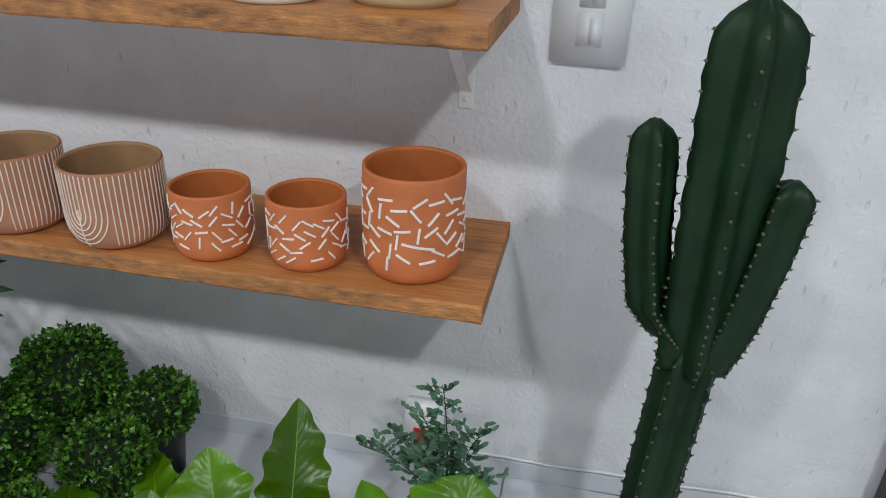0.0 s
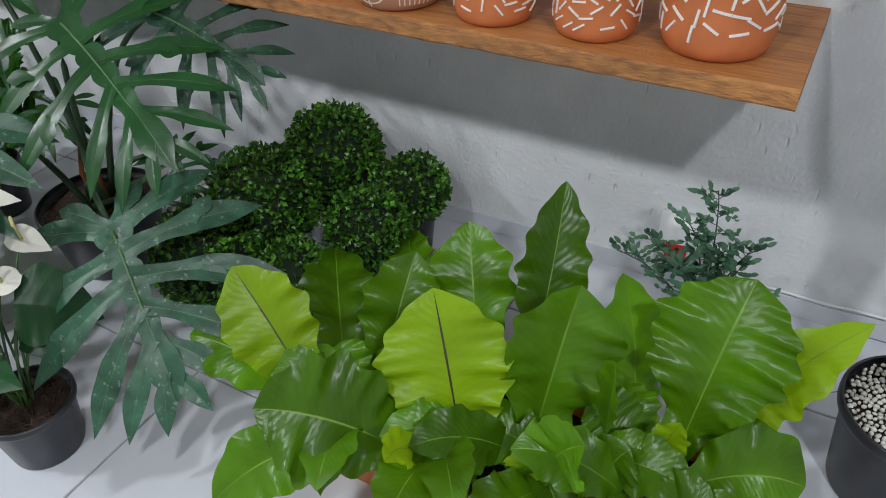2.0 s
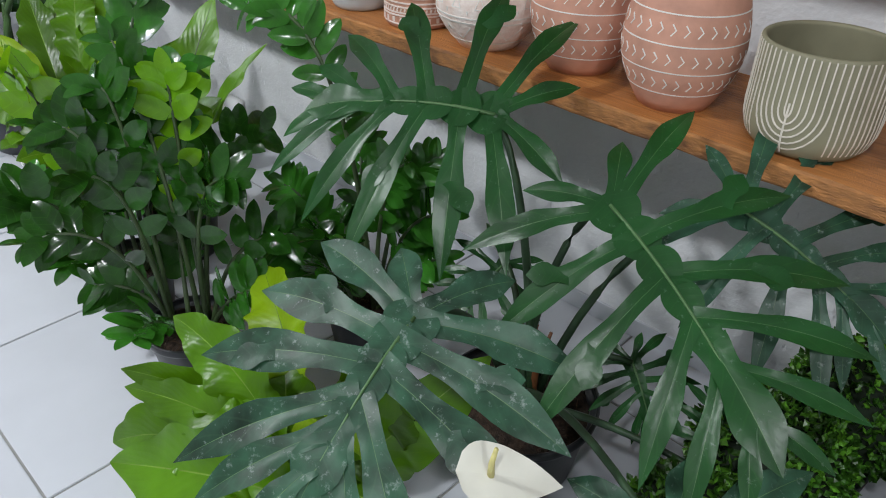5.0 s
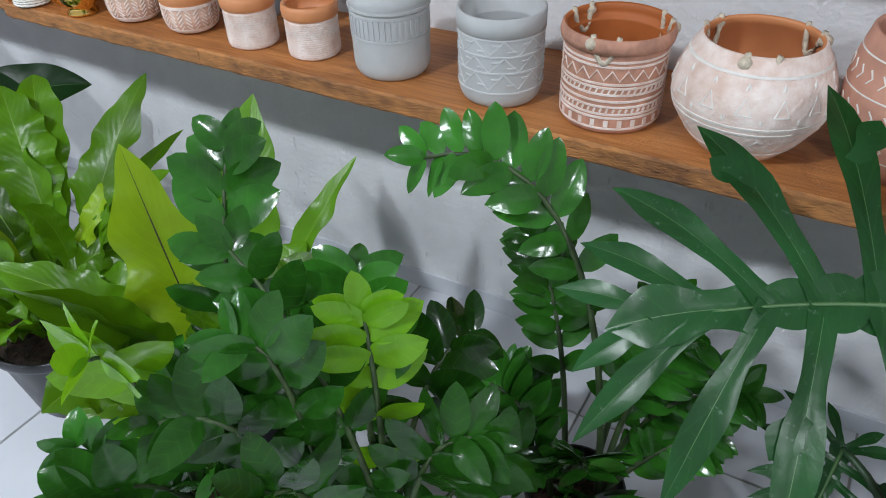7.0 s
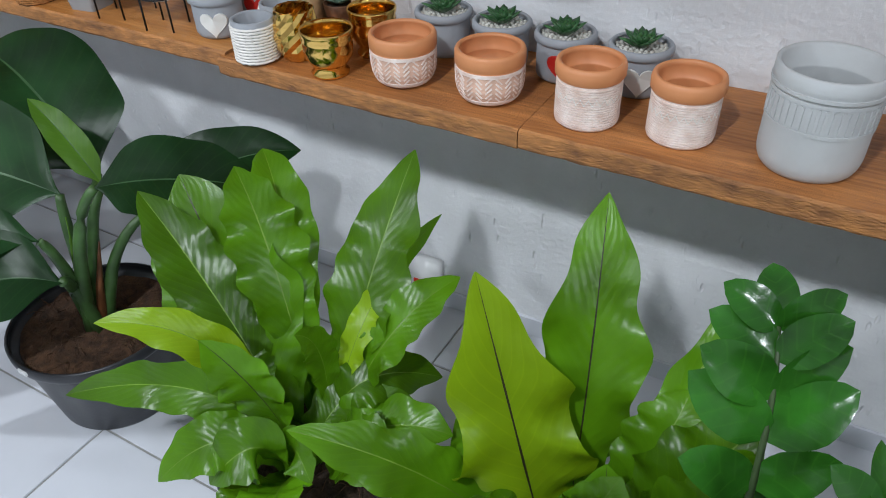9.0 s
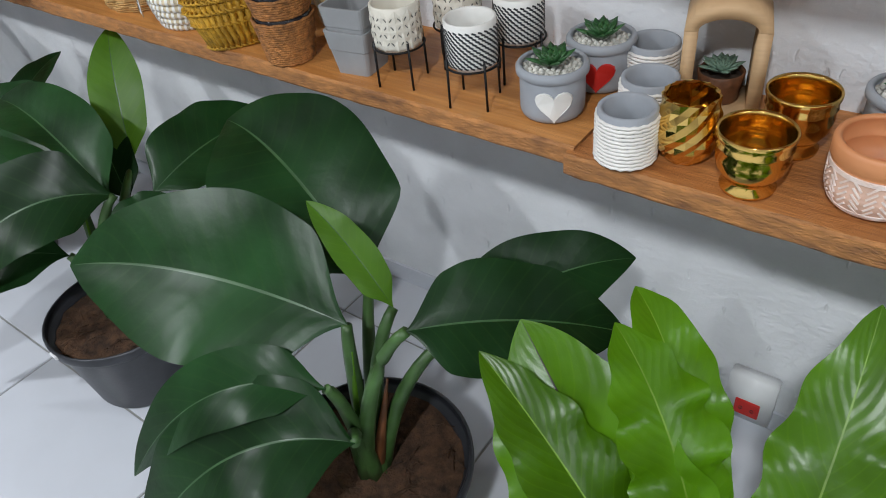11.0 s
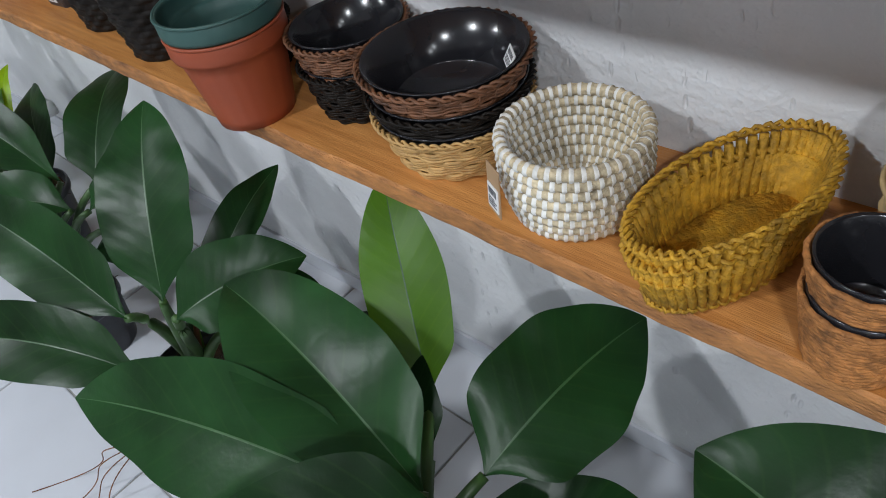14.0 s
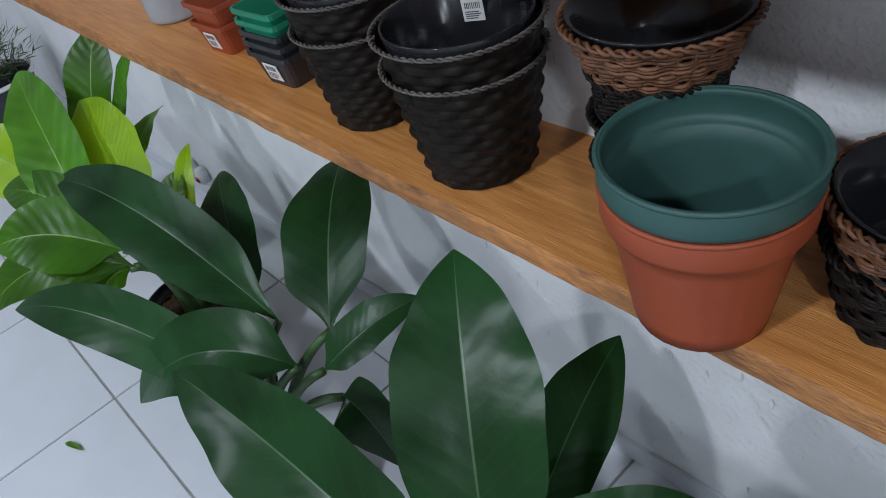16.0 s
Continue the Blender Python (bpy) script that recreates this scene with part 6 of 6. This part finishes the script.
def anthurium(loc):
    e = thing("anthurium", loc, "white-flowered anthurium with dark glossy leaves in pot", "potted plant", "", 0, True)
    nursery_pot(e, 0.088, 0.13, SOIL, BLACKPLASTIC, True)
    for i, (j, t, w) in enumerate(ANTH):
        j, t = local(e, j), local(e, t)
        bm = bmesh.new()
        tube(bm, curve((0.01 * math.cos(i * 2.4), 0.01 * math.sin(i * 2.4), 0.11), j, 0.02), 0.003, 6)
        part("petiole", bm, STEMG, e)
        bm = bmesh.new()
        blade(bm, j - (t - j) * 0.12, t, w * 1.1, "heart", 0.06, 0.2, 0.02, 2, Vector((0.45, -0.45, 0.75)), 20, 0, 1, i)
        leafpart("leaf", bm, [ANTHLEAF, ANTHLEAF], e)
    for i, (j, t, w) in enumerate(SPATHE):
        j, t = local(e, j), local(e, t)
        bm = bmesh.new()
        j2 = j.lerp(t, 0.32)
        tube(bm, curve((0.012 * math.cos(i * 2 + 1), 0.012 * math.sin(i * 2 + 1), 0.11), j2, 0.01), 0.0026, 6)
        part("flower_stalk", bm, STEMG, e)
        bm = bmesh.new()
        blade(bm, j, t, w * 1.15, "heart", 0.03, 0.16, 0.03, 1.5, Vector((0.4, -0.5, 0.76)) if i == 1 else Vector((0.25, -0.25, 0.93)), 18, 0, 0, i)
        fl = leafpart("spathe", bm, [SPATHEM], e, "white heart-shaped flower bract")
        bm = bmesh.new()
        tube(bm, [j2, j2 + Vector((0.003, -0.004, 0.028)), j2 + Vector((0.008, -0.004, 0.055))], 0.0045, 8, False, 0.6)
        part("spadix", bm, SPADIX, e, "cream flower spike")


def cactus_limb(parent, pts, r0, r1, ribs, twist, name):
    bm = bmesh.new()
    pts = [Vector(p) for p in pts]
    n, m = ribs * 6, 40
    rows = []
    total = len(pts) - 1
    edges = [[] for _ in range(ribs)]
    for i in range(m + 1):
        s = i / m
        f = s * total
        k = min(int(f), total - 1)
        p = pts[k].lerp(pts[k + 1], f - k)
        r = (r0 + (r1 - r0) * s) * (1.0 if s < 0.9 else max(0.05, 1 - ((s - 0.9) / 0.1) ** 2.2 * 0.97) ** 0.5)
        r *= 0.86 + 0.14 * min(1, s / 0.06)
        row = []
        for q in range(n):
            a = 2 * math.pi * q / n + twist
            c = abs(((q / 6) % 1) - 0.0)
            c = min(c, 1 - c) * 2
            rr = r * (1.0 - 0.46 * (c ** 0.75)) * (1 + (0.035 * math.sin(i * 2.2) if q % 6 == 0 else 0))
            v = bm.verts.new(p + Vector((rr * math.cos(a), rr * math.sin(a), 0)))
            row.append(v)
            if q % 6 == 0:
                edges[q // 6].append(v.co.copy())
        rows.append(row)
    for a, b in zip(rows, rows[1:]):
        for q in range(n):
            bm.faces.new((a[q], a[(q + 1) % n], b[(q + 1) % n], b[q]))
    bm.faces.new(rows[-1])
    bm.faces.new(rows[0][::-1])
    limb = part(name, bm, CACTUS, parent)
    bm = bmesh.new()
    rnd = random.Random(int(r0 * 1e4))
    for e in edges:
        for i, p in enumerate(e[:-1]):
            if i % 2:
                continue
            bmesh.ops.create_icosphere(bm, subdivisions=1, radius=0.0028, matrix=Matrix.Translation(p))
            c = pts[0].lerp(pts[-1], i / m)
            o = (p - Vector((c.x, c.y, p.z))).normalized()
            for _ in range(2):
                d = (o + Vector((rnd.uniform(-0.7, 0.7), rnd.uniform(-0.7, 0.7), rnd.uniform(-0.3, 0.7)))).normalized()
                tube(bm, [p, p + d * 0.005], 0.0006, 3)
    tagged(part("spines", bm, CACTUS_RIB, limb, "short pale spines along ribs"), kind="stuff")


def cactus(loc):
    e = thing("column_cactus", loc, "tall branching dark green column cactus in black pot", "cactus", "", 0, True)
    nursery_pot(e, 0.125, 0.2)
    L = lambda *p: local(e, p)
    cactus_limb(e, [L(0.315, -0.38, 0.17), L(0.318, -0.372, 0.4), L(0.336, -0.362, 0.69)], 0.05, 0.05, 5, 0.3, "trunk")
    cactus_limb(e, [L(0.336, -0.362, 0.64), L(0.335, -0.36, 0.8), L(0.328, -0.36, 1.195)], 0.060, 0.065, 5, 0.95, "upper_column")
    cactus_limb(e, [L(0.30, -0.36, 0.69), L(0.258, -0.36, 0.74), L(0.238, -0.36, 0.85), L(0.222, -0.36, 1.03)], 0.036, 0.036, 4, 0.2, "side_arm")
    cactus_limb(e, [L(0.365, -0.36, 0.66), L(0.385, -0.365, 0.74), L(0.402, -0.37, 0.85), L(0.415, -0.37, 0.965)], 0.036, 0.038, 4, 0.9, "side_arm")
    rnd = random.Random(4)
    bm = bmesh.new()
    for k in range(420):
        a, q = k * 2.39996, 0.112 * math.sqrt((k + 0.5) / 420)
        m = pose(q * math.cos(a), q * math.sin(a), 0.188 + rnd.uniform(-0.003, 0.004), rnd.uniform(0, 360), rnd.uniform(0, 360), 0) @ Matrix.Diagonal((1, rnd.uniform(0.6, 1), rnd.uniform(0.5, 0.9), 1))
        bmesh.ops.create_icosphere(bm, subdivisions=1, radius=rnd.uniform(0.004, 0.0065), matrix=m)
    tagged(part("gravel", bm, GRAVEL, e, "white gravel topping"), kind="stuff")


def small_shrub(loc, pts):
    e = thing("small_shrub", loc, "small blue-green shrub with oval leaflets near the wall", "potted plant", "", 0, True)
    nursery_pot(e, 0.07, 0.09)
    rnd = random.Random(9)
    bmS, bmL = bmesh.new(), bmesh.new()
    for i, tip in enumerate(pts):
        t = local(e, tip)
        path = curve((0, 0, 0.08), t, 0.04)
        tube(bmS, path, 0.0022, 5, False, 0.4)
        for k in range(13):
            s = 2 + k * 0.61
            p = path[int(s)].lerp(path[min(int(s) + 1, 10)], s - int(s))
            for sg in (-1, 1):
                d = Vector((sg * rnd.uniform(0.4, 1), rnd.uniform(-0.8, 0.5), rnd.uniform(0.1, 0.9))).normalized()
                q = p + d * rnd.uniform(0.02, 0.045)
                tube(bmS, [p, q], 0.0009, 3)
                for w in range(4):
                    dd = (d + Vector((rnd.uniform(-0.8, 0.8), rnd.uniform(-0.8, 0.4), rnd.uniform(-0.3, 0.8)))).normalized()
                    b = p.lerp(q, 0.3 + 0.23 * w)
                    blade(bmL, b, b + dd * rnd.uniform(0.014, 0.024), 0.010, "oval", 0.03, 0.2, 0, 1, UPH, 4, 0, 0, 0, (-1, 0, 1))
    part("branch", bmS, STEMD, e)
    ob = leafpart("foliage", bmL, [SHRUB], e, "small oval blue-green leaflets")
    tagged(ob, kind="stuff")


def planter_box(x0, x1, y0, y1, h):
    e = thing("window_box", ((x0 + x1) / 2, (y0 + y1) / 2, 0), "terracotta-coloured rectangular planter full of ferns", "planter", "", 0, True)
    w, d = (x1 - x0) / 2, (y1 - y0) / 2
    bm = bmesh.new()
    rings = []
    for k, z in ((0.86, 0), (0.96, h * 0.85), (0.97, h * 0.86), (1.0, h * 0.87), (1.0, h), (0.95, h), (0.93, h * 0.86), (0.92, h * 0.84)):
        rings.append([bm.verts.new((sx * (w - (1 - k) * 0.15), sy * (d - (1 - k) * 0.15), z)) for sx, sy in ((-1, -1), (1, -1), (1, 1), (-1, 1))])
    for a, b in zip(rings, rings[1:]):
        for i in range(4):
            bm.faces.new((a[i], a[(i + 1) % 4], b[(i + 1) % 4], b[i]))
    bm.faces.new(rings[0][::-1])
    part("box", bm, TERRA, e, "", False)
    bm = bmesh.new()
    box(bm, -w * 0.96, w * 0.96, -d * 0.92, d * 0.92, h * 0.7, h * 0.84)
    part("soil", bm, SOIL, e, "", False)


planter_box(-0.62, 0.09, -0.83, -0.57, 0.14)
fern((-0.28, -0.71, 0.0), FERN_A + FERN_A_LOW, "lush bright green fern clump in terracotta planter", 0, 0, 0.14, True, False, (0, 3, 10, 14, 15, 16), (0, 3), 0.09, 30)
cactus((0.315, -0.38, 0))
small_shrub((-0.06, -0.24, 0), [(-0.09, -0.2, 0.40), (-0.13, -0.22, 0.33), (-0.26, -0.2, 0.2), (-0.2, -0.18, 0.24), (0.0, -0.2, 0.29), (0.02, -0.25, 0.22), (-0.05, -0.24, 0.3), (-0.12, -0.26, 0.25)])
for k, (p, r) in enumerate((((-0.985, -0.185, 0.235), 0.118), ((-1.05, -0.385, 0.20), 0.125), ((-0.765, -0.175, 0.19), 0.082), ((-0.785, -0.35, 0.18), 0.093), ((-1.08, -0.57, 0.15), 0.115), ((-0.86, -0.53, 0.15), 0.078))):
    clipped_ball(p, r, k + 1)
anthurium((-1.11, -1.02, 0))
lobed_plant((-1.455, -0.53, 0), LOBED)
fern((-1.60, -0.90, 0), FERN_D, "low bright green nest fern in pot", 0.085, 0.12, 0.11, False, False, (0, 9, 10), (5,), 0.11, 8)
zz_plant((-2.09, -0.845, 0), ZZ_A, 0.098, 0.15, (1,), "dark glossy zz plant with one bright young frond")
zz_plant((-2.40, -0.83, 0), ZZ_B, 0.10, 0.15, (0,), "glossy zz plant with broad leaflets and bright young frond", 0.082, 0.60)
zz_plant((-1.91, -0.53, 0), ZZ_C, 0.085, 0.15, (), "tall dark zz plant near the wall", 0.068, 0.48, 12)
fern((-2.57, -0.61, 0), FERN_C + FERN_C_LOW, "tall yellow-green nest fern in pot", 0.105, 0.15, 0.14, False, False, (0,), (0, 1, 4), 0.125, 10)
fern((-2.99, -0.69, 0), FERN_B + FERN_B_LOW, "bright green nest fern in black pot", 0.155, 0.2, 0.19, False, True, (5, 7), (0, 8), 0.09, 12)
broad_plant((-3.575, -0.64, 0), RUB_A, "large dark green broad-leaved plant in black pot", 0.17, 0.21, (RUBBER, RUBBER_RIB, YOUNG), young=(6,), pet=0.012)
broad_plant((-4.29, -0.64, 0), RUB_B, "dark green broad-leaved plant with a rolled young leaf", 0.158, 0.2, (RUBBER, RUBBER_RIB, YOUNG), young=(3,), pet=0.012)
broad_plant((-4.98, -0.56, 0), RUB_C, "dark green pointed-leaved plant in black pot", 0.11, 0.18, (RUBBER, RUBBER_RIB, YOUNG), pet=0.011)
broad_plant((-5.45, -0.60, 0), RUB_D, "dark green pointed-leaved plant in small black pot", 0.09, 0.15, (RUBBER, RUBBER_RIB, YOUNG), pet=0.010)
broad_plant((-5.93, -0.50, 0), YEL, "yellow-green broad-leaved plant in black pot", 0.12, 0.2, (YELGREEN, FERN_RIB, FERN_Y), "yellow_green_plant", young=(1, 8, 9), ripple=0.01)


def needle_plant(loc):
    e = thing("feathery_plant", loc, "low feathery green plant in white-rimmed dark pot", "potted plant", "", 0, True)
    bm = bmesh.new()
    lathe(bm, pot_body([(0.1, 0), (0.135, 0.27), (0.14, 0.29)], 0.006), 40)
    part("pot", bm, BLACKPLASTIC, e)
    bm = bmesh.new()
    ring(bm, 0.142, 0.295, 0.008, 40)
    part("rim", bm, PLASTIC_W, e, "white plastic rim")
    rnd = random.Random(2)
    bm = bmesh.new()
    for k in range(700):
        a, el = rnd.uniform(0, 6.28), rnd.uniform(0.1, 1.5)
        q = rnd.uniform(0.03, 0.2)
        p = Vector((q * math.cos(a) * math.cos(el), q * math.sin(a) * math.cos(el), 0.29 + q * math.sin(el)))
        d = Vector((math.cos(a + rnd.uniform(-1, 1)), math.sin(a + rnd.uniform(-1, 1)), rnd.uniform(0.0, 1.2))).normalized()
        blade(bm, p, p + d * rnd.uniform(0.03, 0.06), 0.007, "oval", 0.02, 0.1, 0, 1, UPH, 4, 0, 0, 0, (-1, 0, 1))
    tagged(leafpart("foliage", bm, [PINE], e, "narrow feathery leaves"), kind="stuff")


needle_plant((-7.55, -0.42, 0))

# loose things on the floor
lf = thing("fallen_leaf", (-6.02, -0.88, 0.004), "small dry fallen leaf on the floor tile", "leaf", "", 0, True)
bm = bmesh.new()
blade(bm, (0, 0, 0.003), (0.055, 0.02, 0.002), 0.013, "oval", 0.08, 0.3, 0, 1, Vector((0, 0, 1)), 8)
leafpart("blade", bm, [YOUNG, STEMG], lf)
rt = thing("aerial_root", (-4.98, -0.72, 0), "thin dry aerial roots on the floor by a pot", "root", "", 0, True)
rnd = random.Random(3)
for k in range(4):
    bm = bmesh.new()
    a = 3.6 + 0.35 * k
    p = [Vector((q * math.cos(a + d), q * math.sin(a + d), z)) for q, d, z in ((0.02, 0, 0.12), (0.16, 0.5, 0.16), (0.10, -0.7, -0.03), (0.30 - 0.02 * k, 0.3, 0.004))]
    tube(bm, [p[0] * (1 - u) ** 3 + p[1] * 3 * u * (1 - u) ** 2 + p[2] * 3 * u * u * (1 - u) + p[3] * u ** 3 for u in (n / 20 for n in range(21))], 0.0012, 5)
    part("root", bm, STEMBR, rt)

# ---- floor and skirting tiles ----
PITCH, PITCHY, TX, TY = 0.5075, 0.480, -0.98, -0.745


def tile_mesh(w, d, name):
    bm = bmesh.new()
    box(bm, -w / 2, w / 2, -d / 2, d / 2, -0.006, 0.0, 0.0012)
    me = bpy.data.meshes.new(name)
    bm.to_mesh(me)
    bm.free()
    me.materials.append(TILE)
    return me


def lay_tiles():
    full = tile_mesh(PITCH - 0.005, PITCHY - 0.005, "tile")
    row0 = tile_mesh(PITCH - 0.005, -(TY + PITCHY) - 0.004, "tile") if TY + PITCHY < -0.05 else None
    for i in range(-20, 8):
        x = TX + (i + 0.5) * PITCH
        if x < XL + 0.24 or x > XR - 0.24:
            continue
        for j in range(0, -8, -1):
            o = new("tile", full)
            o.location = (x, TY + PITCHY / 2 + j * PITCHY, 0)
            o.parent = floor
        if row0:
            o = new("tile", row0)
            o.location = (x, (TY + PITCHY) / 2, 0)
            o.parent = floor
    base = slab("baseboard", XL, XR, -0.008, -0.0005, 0.001, 0.05, TILE, "low white tile skirting along the plaster wall")
    base.matrix_basis = pose(0, 0, 0, 0, 0, math.degrees(math.atan(SKEW)))


lay_tiles()
